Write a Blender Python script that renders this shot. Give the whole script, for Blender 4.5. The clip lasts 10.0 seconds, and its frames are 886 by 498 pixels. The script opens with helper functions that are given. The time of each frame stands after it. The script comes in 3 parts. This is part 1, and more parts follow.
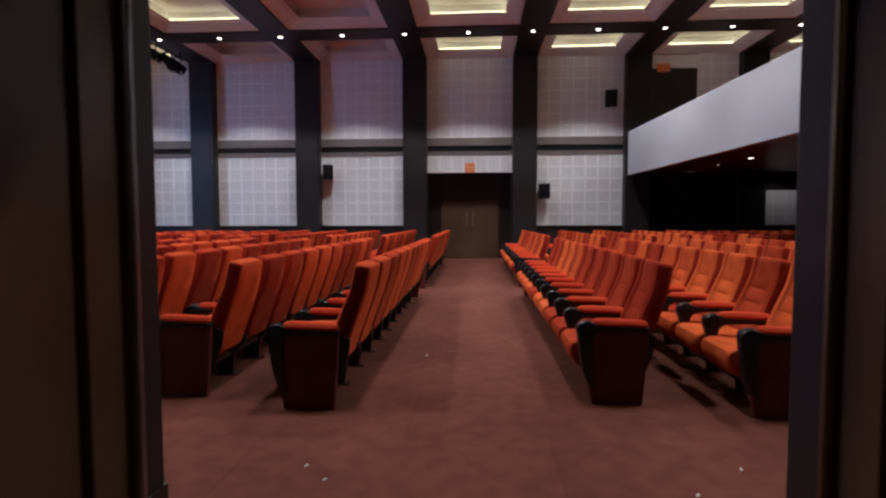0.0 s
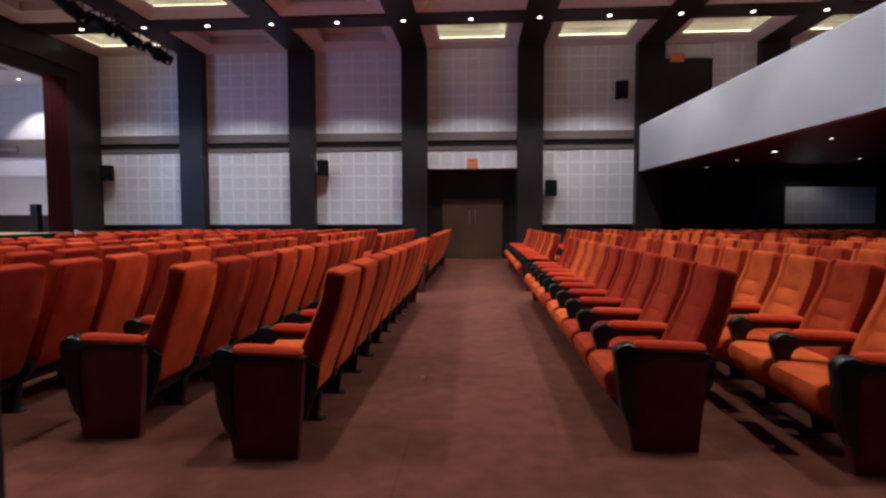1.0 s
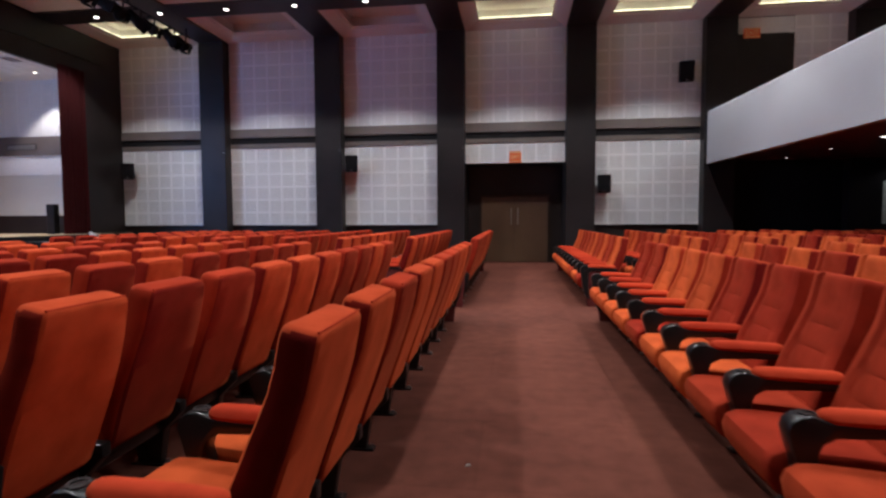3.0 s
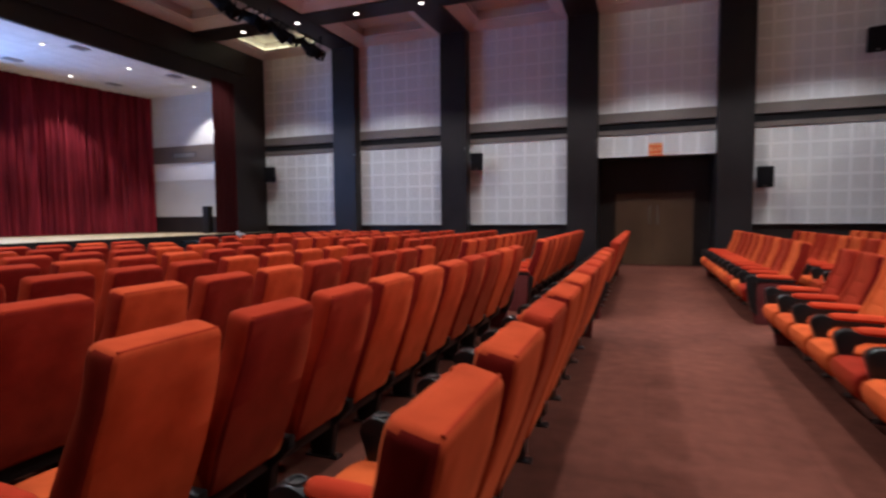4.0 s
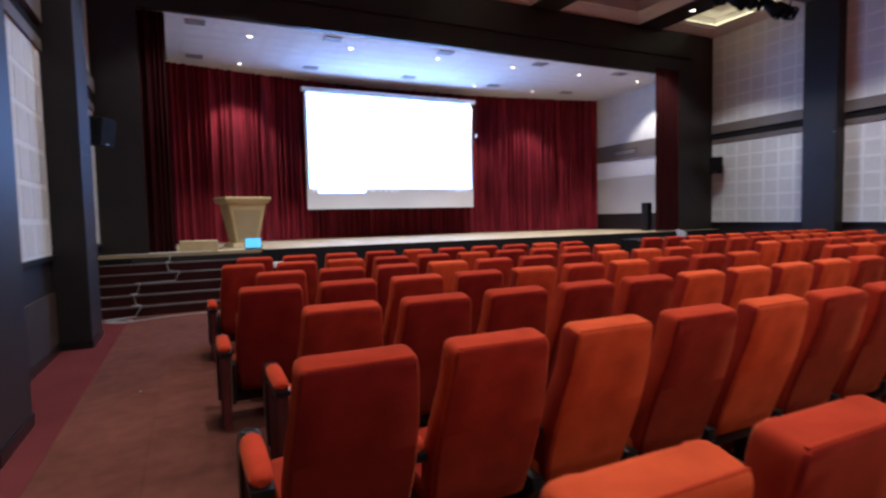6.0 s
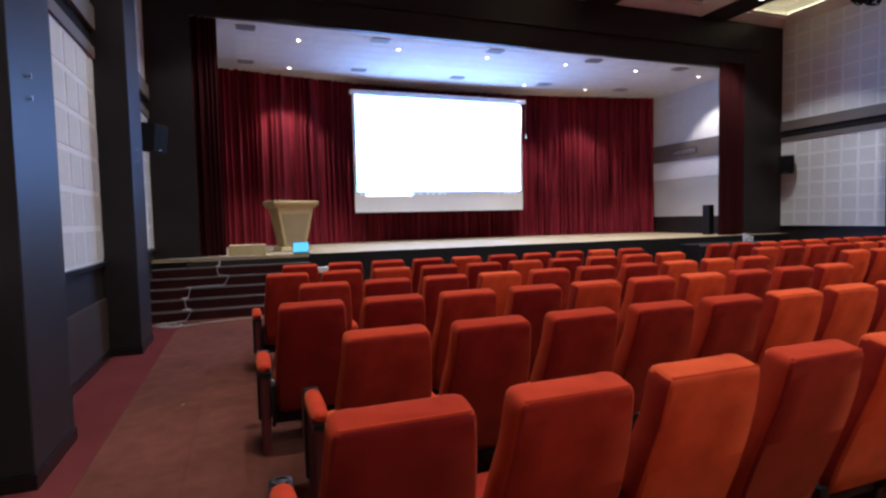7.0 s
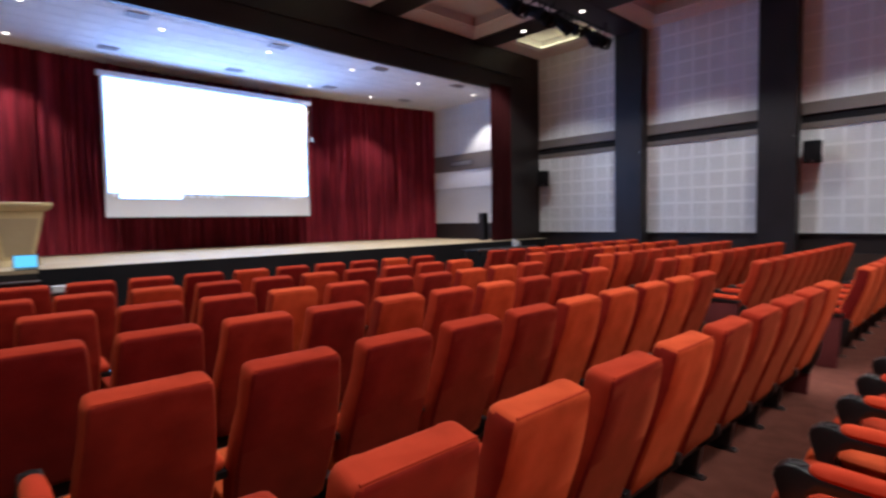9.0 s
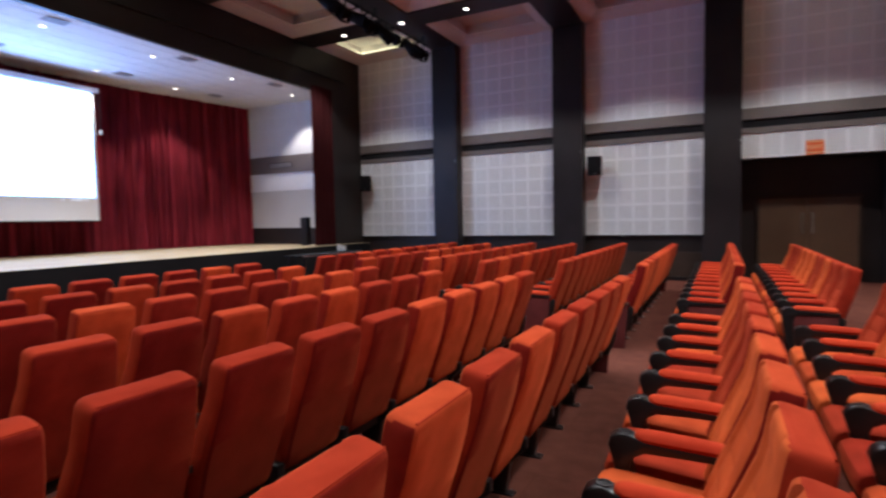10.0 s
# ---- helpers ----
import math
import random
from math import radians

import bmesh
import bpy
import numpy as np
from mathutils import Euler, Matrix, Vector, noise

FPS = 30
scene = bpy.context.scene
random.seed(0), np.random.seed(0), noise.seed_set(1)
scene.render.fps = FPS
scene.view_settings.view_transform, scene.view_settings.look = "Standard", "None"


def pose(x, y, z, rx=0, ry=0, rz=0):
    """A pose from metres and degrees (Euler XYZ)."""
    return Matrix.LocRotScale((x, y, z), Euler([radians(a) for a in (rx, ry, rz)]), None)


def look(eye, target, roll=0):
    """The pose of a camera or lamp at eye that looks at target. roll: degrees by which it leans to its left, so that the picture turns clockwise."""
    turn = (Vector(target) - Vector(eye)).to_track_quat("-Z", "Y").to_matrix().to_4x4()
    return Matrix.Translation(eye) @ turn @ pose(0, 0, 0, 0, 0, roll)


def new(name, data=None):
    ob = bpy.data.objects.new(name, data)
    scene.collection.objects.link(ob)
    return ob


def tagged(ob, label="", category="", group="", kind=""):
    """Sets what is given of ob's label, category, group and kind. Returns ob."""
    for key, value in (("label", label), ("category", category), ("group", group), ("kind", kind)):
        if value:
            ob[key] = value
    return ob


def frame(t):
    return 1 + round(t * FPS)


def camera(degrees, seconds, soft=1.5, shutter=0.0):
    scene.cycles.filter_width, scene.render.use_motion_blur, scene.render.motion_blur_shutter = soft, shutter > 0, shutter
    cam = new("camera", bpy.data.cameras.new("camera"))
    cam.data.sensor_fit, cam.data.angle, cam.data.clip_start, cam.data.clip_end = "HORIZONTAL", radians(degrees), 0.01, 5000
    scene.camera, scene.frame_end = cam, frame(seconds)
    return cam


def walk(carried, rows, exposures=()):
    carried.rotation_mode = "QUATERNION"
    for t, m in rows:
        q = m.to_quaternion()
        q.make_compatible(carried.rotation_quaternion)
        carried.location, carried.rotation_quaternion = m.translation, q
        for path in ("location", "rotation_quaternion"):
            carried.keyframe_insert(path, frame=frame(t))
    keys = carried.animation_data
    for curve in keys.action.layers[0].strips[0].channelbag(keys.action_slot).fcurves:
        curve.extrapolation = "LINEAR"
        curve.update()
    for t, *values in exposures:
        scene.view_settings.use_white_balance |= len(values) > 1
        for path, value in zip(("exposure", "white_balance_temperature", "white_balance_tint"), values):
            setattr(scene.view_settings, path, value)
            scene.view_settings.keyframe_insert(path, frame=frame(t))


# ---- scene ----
cam = camera(79.3, 10.0, soft=2.5, shutter=0.5)
PATH = [
    (0, (0.449, 1.239, 1.379), (0.323, 3.232, 1.267), -0.1),
    (0.5, (0.442, 1.678, 1.368), (0.319, 3.671, 1.255), -0.1),
    (1, (0.418, 2.139, 1.337), (0.285, 4.131, 1.224), -0.1),
    (1.5, (0.377, 2.573, 1.308), (0.236, 4.565, 1.194), -0.2),
    (2, (0.323, 2.983, 1.304), (0.145, 4.972, 1.19), -0.2),
    (2.2, (0.292, 3.128, 1.309), (0.09, 5.114, 1.196), -0.2),
    (3.3, (0.154, 3.915, 1.364), (-0.193, 5.881, 1.248), -0.3),
    (3.5, (0.118, 4.027, 1.38), (-0.33, 5.972, 1.261), -0.4),
    (4, (-0.021, 4.289, 1.404), (-0.727, 6.157, 1.283), -0.5),
    (4.5, (-0.224, 4.5, 1.425), (-1.19, 6.247, 1.303), -0.7),
    (5, (-0.44, 4.678, 1.443), (-1.786, 6.152, 1.32), -1.0),
    (5.5, (-0.62, 4.784, 1.468), (-2.281, 5.892, 1.347), -1.3),
    (6, (-0.771, 4.817, 1.506), (-2.576, 5.669, 1.386), -1.3),
    (7.5, (-1.211, 4.991, 1.592), (-3.086, 5.677, 1.479), -1.3),
    (8, (-1.283, 5.058, 1.599), (-3.148, 5.773, 1.487), -1.3),
    (8.5, (-1.397, 5.073, 1.618), (-3.101, 6.115, 1.507), -1.2),
    (9, (-1.486, 5.024, 1.62), (-2.945, 6.388, 1.509), -1.0),
    (9.5, (-1.574, 4.935, 1.632), (-2.776, 6.53, 1.524), -1.0),
    (10, (-1.663, 4.87, 1.643), (-2.583, 6.643, 1.534), -1.1),
]
walk(cam, [(t, look(eye, target, roll)) for t, eye, target, roll in PATH])

# ---- plan, in metres ----
WALL_F, WALL_N = 19.5, 3.33          # panel planes of the two long walls
PILLAR_OUT, PILLAR_W = 0.35, 0.8
PITCH, PILLAR_0 = 3.66, -1.63        # pillars at PILLAR_0 + k * PITCH
STAGE_X, STAGE_Z = -12.0, 0.94
PROS_X = -12.25                      # hall face of the stage wall
OPEN_Y0, OPEN_Y1, OPEN_Z = 4.1, 18.0, 5.5
BEAM_Z, COFFER_Z = 6.7, 7.15
BEAMS_Y = (5.97, 9.6, 13.22, 16.85)
BACK_X = 13.4
BALC_X, BALC_Z0, BALC_Z1 = 5.45, 2.8, 4.2

# ---- world, lamps, exposure ----
world = bpy.data.worlds.new("world")
scene.world = world
world.use_nodes = True
world.node_tree.nodes["Background"].inputs[0].default_value = (0.6, 0.5, 0.5, 1)
world.node_tree.nodes["Background"].inputs[1].default_value = 0.02
scene.view_settings.exposure = 0.0


def spot(x, y, z, watts, colour, degrees=110, blend=0.8, size=0.06):
    data = bpy.data.lights.new("downlight_lamp", "SPOT")
    data.energy, data.color, data.spot_size, data.spot_blend, data.shadow_soft_size = watts, colour, radians(degrees), blend, size
    ob = new("downlight_lamp", data)
    ob.matrix_world = pose(x, y, z)
    return ob


WARM = (0.95, 0.97, 1.0)
LIGHT_X = [PILLAR_0 + n * PITCH / 2 for n in range(-5, 9)]
for by in BEAMS_Y:
    for lx in LIGHT_X[::2]:
        spot(lx, by, BEAM_Z - 0.12, 450 if lx > -10 else 360, WARM, 110, 0.35, 0.1)
STAGE_LIGHTS = [(-13.25, 6.18 + 2.25 * n) for n in range(6)] + [(-15.45, y) for y in (6.15, 12.94, 15.1)]
for lx, ly in STAGE_LIGHTS:
    spot(lx, ly, OPEN_Z - 0.03, 290 if lx > -14 else 200, (1.0, 0.93, 0.92), 92, 0.4)
SOFFIT_LIGHTS = [(7.32, 19.0), (7.32, 17.04), (7.32, 15.24), (7.32, 13.21), (10.33, 16.89), (10.33, 18.8), (10.33, 14.9), (7.32, 8.0)]
spot(7.32, 15.24, BALC_Z0 + 0.08, 60, WARM, 140, 0.6)
spot(7.32, 8.0, BALC_Z0 + 0.08, 40, WARM, 140, 0.6)
spot(10.33, 18.8, BALC_Z0 + 0.08, 16, WARM, 140, 0.6)


# Added fill lamp, out of view, to brighten the lobby and door leaves.
spot(0.6, 0.3, 2.88, 9, (1.0, 0.85, 0.75), 150, 0.7)


# ---- materials ----
def shader(name, rough=0.6, metal=0.0, spec=0.5):
    m = bpy.data.materials.new(name)
    m.use_nodes = True
    b = m.node_tree.nodes["Principled BSDF"]
    b.inputs["Roughness"].default_value = rough
    b.inputs["Metallic"].default_value = metal
    b.inputs["Specular IOR Level"].default_value = spec
    return m, m.node_tree.nodes, m.node_tree.links, b


def coords(nodes):
    return nodes.new("ShaderNodeTexCoord")


def ramp(nodes, links, fac, stops):
    r = nodes.new("ShaderNodeValToRGB")
    e = r.color_ramp.elements
    e[0].position, e[0].color = stops[0][0], (*stops[0][1], 1)
    e[1].position, e[1].color = stops[-1][0], (*stops[-1][1], 1)
    for p, c in stops[1:-1]:
        k = e.new(p)
        k.color = (*c, 1)
    links.new(fac, r.inputs[0])
    return r.outputs[0]


def noise_node(nodes, links, vec, scale, detail=4.0):
    n = nodes.new("ShaderNodeTexNoise")
    n.inputs["Scale"].default_value, n.inputs["Detail"].default_value = scale, detail
    links.new(vec, n.inputs["Vector"])
    return n.outputs["Fac"]


def bump(nodes, links, b, height, strength, distance=0.01):
    n = nodes.new("ShaderNodeBump")
    n.inputs["Strength"].default_value, n.inputs["Distance"].default_value = strength, distance
    links.new(height, n.inputs["Height"])
    links.new(n.outputs[0], b.inputs["Normal"])


def mixed(nodes, links, a, b, fac, kind="MULTIPLY"):
    n = nodes.new("ShaderNodeMix")
    n.data_type, n.blend_type = "RGBA", kind
    n.inputs[0].default_value = fac
    links.new(a, n.inputs[6])
    links.new(b, n.inputs[7])
    return n.outputs[2]


def two_scale(name, dark, light, coarse, fine, rough=0.6, bump_strength=0.2, metal=0.0, spec=0.5, distance=0.003, grain_low=0.82):
    """A surface whose tone varies slowly and finely, with a fine relief."""
    m, nodes, links, b = shader(name, rough, metal, spec)
    c = coords(nodes).outputs["Object"]
    big = noise_node(nodes, links, c, coarse)
    small = noise_node(nodes, links, c, fine, 2.0)
    col = ramp(nodes, links, big, [(0.3, dark), (0.7, light)])
    grain = ramp(nodes, links, small, [(0.3, (grain_low, grain_low, grain_low)), (0.7, (1, 1, 1))])
    links.new(mixed(nodes, links, col, grain, 1.0), b.inputs["Base Color"])
    bump(nodes, links, b, small, bump_strength, distance)
    return m


def fabric(name, low, high, rough=0.9, sheen=0.4, rare=0.5):
    """Velvet whose tone shifts from piece to piece."""
    m, nodes, links, b = shader(name, rough, 0.0, 0.03)
    info = nodes.new("ShaderNodeObjectInfo")
    col = ramp(nodes, links, info.outputs["Random"], [(0.0, low), (rare - 0.05, tuple(0.82 * l + 0.18 * h for l, h in zip(low, high))), (rare + 0.05, tuple(0.3 * l + 0.7 * h for l, h in zip(low, high))), (1.0, high)])
    c = coords(nodes).outputs["Object"]
    nap = ramp(nodes, links, noise_node(nodes, links, c, 6.0, 3.0), [(0.3, (0.72, 0.66, 0.66)), (0.68, (1.04, 1.04, 1.03))])
    weave = noise_node(nodes, links, c, 420.0, 2.0)
    links.new(mixed(nodes, links, col, nap, 1.0), b.inputs["Base Color"])
    b.inputs["Sheen Weight"].default_value = sheen
    b.inputs["Sheen Roughness"].default_value = 0.5
    b.inputs["Sheen Tint"].default_value = (1.0, 0.2, 0.07, 1)
    bump(nodes, links, b, weave, 0.25, 0.001)
    return m


def glow(name, colour, strength):
    m = bpy.data.materials.new(name)
    m.use_nodes = True
    nodes, links = m.node_tree.nodes, m.node_tree.links
    b = nodes["Principled BSDF"]
    b.inputs["Base Color"].default_value = (*colour, 1)
    b.inputs["Emission Color"].default_value = (*colour, 1)
    b.inputs["Emission Strength"].default_value = strength
    return m


def carpet(name, dark, light):
    """Short pile laid in lengths whose tone differs a little, with trodden patches and specks."""
    m, nodes, links, b = shader(name, 0.95, 0.0, 0.1)
    c = coords(nodes).outputs["Object"]
    big = noise_node(nodes, links, c, 0.8, 6.0)
    col = ramp(nodes, links, big, [(0.3, dark), (0.7, light)])
    br = nodes.new("ShaderNodeTexBrick")
    br.inputs["Scale"].default_value, br.inputs["Mortar Size"].default_value = 1.0, 0.006
    br.inputs["Brick Width"].default_value, br.inputs["Row Height"].default_value = 1.8, 0.9
    br.inputs["Color1"].default_value, br.inputs["Color2"].default_value, br.inputs["Mortar"].default_value = (0.89, 0.89, 0.89, 1), (1, 1, 1, 1), (0.82, 0.8, 0.8, 1)
    links.new(c, br.inputs["Vector"])
    pile = noise_node(nodes, links, c, 240.0, 2.0)
    tuft = ramp(nodes, links, pile, [(0.3, (0.72, 0.72, 0.72)), (0.7, (1.08, 1.08, 1.08))])
    worn = ramp(nodes, links, noise_node(nodes, links, c, 7.0, 5.0), [(0.35, (0.78, 0.77, 0.77)), (0.65, (1, 1, 1))])
    col = mixed(nodes, links, mixed(nodes, links, mixed(nodes, links, col, br.outputs["Color"], 1.0), tuft, 1.0), worn, 1.0)
    links.new(col, b.inputs["Base Color"])
    bump(nodes, links, b, pile, 0.5, 0.004)
    return m


CARPET = carpet("carpet", (0.112, 0.0345, 0.0235), (0.178, 0.0565, 0.038))
# The chairs' one velvet in several tones, with light and nap sheen painted in.
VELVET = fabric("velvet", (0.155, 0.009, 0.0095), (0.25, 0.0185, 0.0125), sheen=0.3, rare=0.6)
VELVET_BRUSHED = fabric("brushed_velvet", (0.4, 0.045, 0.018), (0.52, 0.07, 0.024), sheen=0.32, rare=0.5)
VELVET_LIT = fabric("lit_velvet", (0.3, 0.025, 0.0125), (0.4, 0.039, 0.017), sheen=0.3, rare=0.5)
VELVET_FRONT_LIT = fabric("lit_front_velvet", (0.25, 0.0175, 0.011), (0.58, 0.104, 0.029), sheen=0.25, rare=0.42)
PAD = fabric("armrest_velvet", (0.4, 0.034, 0.016), (0.52, 0.055, 0.022))
MAROON = two_scale("end_panel_fabric", (0.1, 0.019, 0.019), (0.14, 0.027, 0.026), 5, 500, 0.85, 0.3, spec=0.15)
BLACK = two_scale("black_plastic", (0.0065, 0.0065, 0.007), (0.0115, 0.0115, 0.012), 8, 300, 0.3, 0.08, spec=0.4)
WENGE = two_scale("dark_wood", (0.017, 0.0125, 0.0115), (0.027, 0.02, 0.0185), 1.2, 60, 0.45, 0.08, spec=0.3)
BROWN = two_scale("brown_wood", (0.035, 0.02, 0.014), (0.055, 0.032, 0.022), 1.6, 40, 0.6, 0.15, spec=0.25)
TAUPE = two_scale("taupe_board", (0.12, 0.095, 0.085), (0.16, 0.13, 0.115), 1.2, 80, 0.55, 0.1)
WHITE = two_scale("white_board", (0.74, 0.74, 0.74), (0.8, 0.8, 0.8), 0.8, 50, 0.7, 0.1)


def perforated(name, low=0.57, high=0.64):
    """Board with rows of small round holes, 20 mm apart."""
    m, nodes, links, b = shader(name, 0.8)
    c = coords(nodes).outputs["Object"]
    tone = ramp(nodes, links, noise_node(nodes, links, c, 1.3), [(0.3, (low, low, low)), (0.7, (high, high, high))])
    v = nodes.new("ShaderNodeTexVoronoi")
    v.inputs["Scale"].default_value, v.inputs["Randomness"].default_value = 50.0, 0.0
    links.new(c, v.inputs["Vector"])
    holes = ramp(nodes, links, v.outputs["Distance"], [(0.27, (0.45, 0.44, 0.43)), (0.33, (1, 1, 1))])
    links.new(mixed(nodes, links, tone, holes, 1.0), b.inputs["Base Color"])
    return m


PERF = perforated("perforated_board", 0.6, 0.67)
PERF_WHITE = perforated("white_perforated_board", 0.78, 0.83)
CEIL = two_scale("ceiling_plaster", (0.58, 0.55, 0.53), (0.66, 0.63, 0.61), 0.6, 40, 0.8, 0.1)
BALC = two_scale("balcony_paint", (0.44, 0.44, 0.46), (0.5, 0.5, 0.52), 0.4, 30, 0.6, 0.02, grain_low=0.97)
BEIGE = two_scale("stage_boards", (0.36, 0.27, 0.16), (0.43, 0.34, 0.21), 1.2, 60, 0.7, 0.1, spec=0.25)
MATT_BLACK = two_scale("matt_black", (0.007, 0.007, 0.008), (0.012, 0.012, 0.013), 6, 200, 0.75, 0.15, spec=0.12)
CREAM = two_scale("cream_wood", (0.52, 0.39, 0.2), (0.62, 0.49, 0.27), 1.5, 40, 0.6, 0.1, spec=0.3)


def streaked_cloth(name, dark, light):
    """Velvet hung in folds, its nap rubbed into long upright streaks."""
    m, nodes, links, b = shader(name, 0.75, 0.0, 0.15)
    c = coords(nodes).outputs["Object"]
    mp = nodes.new("ShaderNodeMapping")
    mp.inputs["Scale"].default_value = (1, 1, 0.07)
    links.new(c, mp.inputs["Vector"])
    streak = noise_node(nodes, links, mp.outputs[0], 7.0, 5.0)
    col = ramp(nodes, links, streak, [(0.34, dark), (0.66, light)])
    worn = ramp(nodes, links, noise_node(nodes, links, c, 1.1, 4.0), [(0.35, (0.78, 0.76, 0.78)), (0.65, (1, 1, 1))])
    links.new(mixed(nodes, links, col, worn, 1.0), b.inputs["Base Color"])
    b.inputs["Sheen Weight"].default_value = 0.25
    b.inputs["Sheen Tint"].default_value = (0.9, 0.15, 0.2, 1)
    bump(nodes, links, b, noise_node(nodes, links, c, 300.0, 2.0), 0.3, 0.002)
    return m


CURTAIN = streaked_cloth("curtain_velvet", (0.125, 0.009, 0.017), (0.33, 0.026, 0.044))
# Curtain red darkened: the dim light on the side curtains is put into the colour.
LEG_SHADED = two_scale("shaded_leg_cloth", (0.028, 0.0035, 0.0045), (0.045, 0.0055, 0.0065), 0.8, 120, 0.85, 0.3, spec=0.1)
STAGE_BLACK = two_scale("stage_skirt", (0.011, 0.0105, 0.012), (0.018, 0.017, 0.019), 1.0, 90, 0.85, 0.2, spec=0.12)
SCREEN = glow("projected_light", (0.22, 0.43, 1.0), 10.5)
TASKBAR = glow("projected_bar", (0.6, 0.6, 0.6), 0.12)
ICON_GLOW = glow("projected_icon", (0.75, 0.8, 0.9), 0.3)
LAPTOP_GLOW = glow("laptop_display", (0.1, 0.5, 0.8), 1.1)
STEEL = two_scale("brushed_steel", (0.4, 0.4, 0.41), (0.55, 0.55, 0.56), 6, 200, 0.35, 0.1, metal=1.0)
BRASS = two_scale("dull_brass", (0.3, 0.2, 0.1), (0.4, 0.28, 0.15), 6, 200, 0.4, 0.1, metal=1.0)
SOFFIT = two_scale("soffit_wood", (0.13, 0.034, 0.028), (0.18, 0.05, 0.04), 1.0, 50, 0.35, 0.1)
SIGN = two_scale("sign_orange", (0.75, 0.11, 0.02), (0.85, 0.15, 0.03), 3, 90, 0.5, 0.05)
SIGN_TEXT = two_scale("sign_cream", (0.85, 0.62, 0.3), (0.9, 0.7, 0.38), 3, 90, 0.5, 0.05)
BORDER = two_scale("border_carpet", (0.1, 0.02, 0.021), (0.145, 0.031, 0.031), 0.9, 260, 0.95, 0.5, spec=0.02)
STEP_CARPET = two_scale("step_carpet", (0.034, 0.01, 0.01), (0.052, 0.015, 0.0145), 2.0, 260, 0.95, 0.5, spec=0.05)
NOSING = two_scale("step_nosing", (0.085, 0.072, 0.07), (0.12, 0.1, 0.096), 4, 120, 0.6, 0.2)
PAPER = two_scale("paper", (0.7, 0.68, 0.64), (0.8, 0.78, 0.74), 9, 200, 0.8, 0.1)
VENT = two_scale("grey_vent", (0.34, 0.33, 0.33), (0.4, 0.39, 0.39), 4, 90, 0.5, 0.1)
GREYWALL = two_scale("grey_wall", (0.5, 0.48, 0.45), (0.57, 0.55, 0.52), 0.8, 60, 0.7, 0.1)
DOOR_WOOD = two_scale("door_veneer", (0.086, 0.046, 0.026), (0.122, 0.068, 0.039), 1.2, 30, 0.34, 0.08)
LACQUER = two_scale("black_lacquer", (0.016, 0.0132, 0.0135), (0.025, 0.0205, 0.021), 1.2, 40, 0.42, 0.04, spec=0.28)
LAMP_GLOW = glow("lamp_glow", (1.0, 0.94, 0.88), 7)
COVE_GLOW = glow("cove_light", (1.0, 0.98, 0.66), 6.2)


# ---- mesh helpers ----
def box(bm, x0, x1, y0, y1, z0, z1, bevel=0.0, seg=2):
    m = Matrix.LocRotScale(((x0 + x1) / 2, (y0 + y1) / 2, (z0 + z1) / 2), None, (abs(x1 - x0), abs(y1 - y0), abs(z1 - z0)))
    vs = bmesh.ops.create_cube(bm, size=1, matrix=m)["verts"]
    if bevel:
        es = list({e for v in vs for e in v.link_edges})
        bmesh.ops.bevel(bm, geom=es, offset=bevel, segments=seg, profile=0.5, affect="EDGES")
    return bm


def cyl(bm, m, r0, r1, h, n=16):
    """A capped cylinder or cone from the origin of m along its z."""
    bmesh.ops.create_cone(bm, cap_ends=True, segments=n, radius1=r0, radius2=r1, depth=h, matrix=m @ Matrix.Translation((0, 0, h / 2)))
    return bm


def mesh_of(name, bm, material, smooth=False):
    bmesh.ops.recalc_face_normals(bm, faces=bm.faces)
    me = bpy.data.meshes.new(name)
    bm.to_mesh(me)
    bm.free()
    me.materials.append(material)
    if smooth:
        me.shade_smooth()
        me.set_sharp_from_angle(angle=radians(40))
    return me


def part(name, bm, material, parent, label="", smooth=False):
    ob = new(name, mesh_of(name, bm, material, smooth))
    ob.parent = parent
    return tagged(ob, label)


def thing(name, bm, material, label, category, kind="", group="", smooth=False):
    return tagged(new(name, mesh_of(name, bm, material, smooth)), label, category, group, kind)


def root(name, label, category, m=None, kind="", group=""):
    ob = new(name)
    if m is not None:
        ob.matrix_world = m
    return tagged(ob, label, category, group, kind)


def B(*a, **k):
    return box(bmesh.new(), *a, **k)


def boxes(*rows):
    bm = bmesh.new()
    for r in rows:
        box(bm, *r)
    return bm


def S(name, bm, material, label, category, smooth=False):
    return thing(name, bm, material, label, category, "structure", smooth=smooth)


# ---- floor and shell ----
S("floor", B(-12.0, BACK_X, -2.0, 20.6, -0.1, 0.0), CARPET, "worn reddish-brown carpet of the hall", "floor")
S("carpet_border", B(-10.6, -2.0, 3.36, 3.89, -0.004, 0.004), BORDER, "maroon carpet border along the wall", "floor")
PILLARS = [PILLAR_0 + k * PITCH for k in range(-2, 5)]
DOOR_F, DOOR_N = 20.35, 2.5
S("wall_far", boxes((-18, BACK_X + 0.2, 19.52, 20.3, 2.95, 7.6), (-18, -1.23, 19.52, 20.3, 0, 2.95), (1.63, BACK_X + 0.2, 19.52, 20.3, 0, 2.95)), WENGE, "dark brown panelled long wall with pillars", "wall")
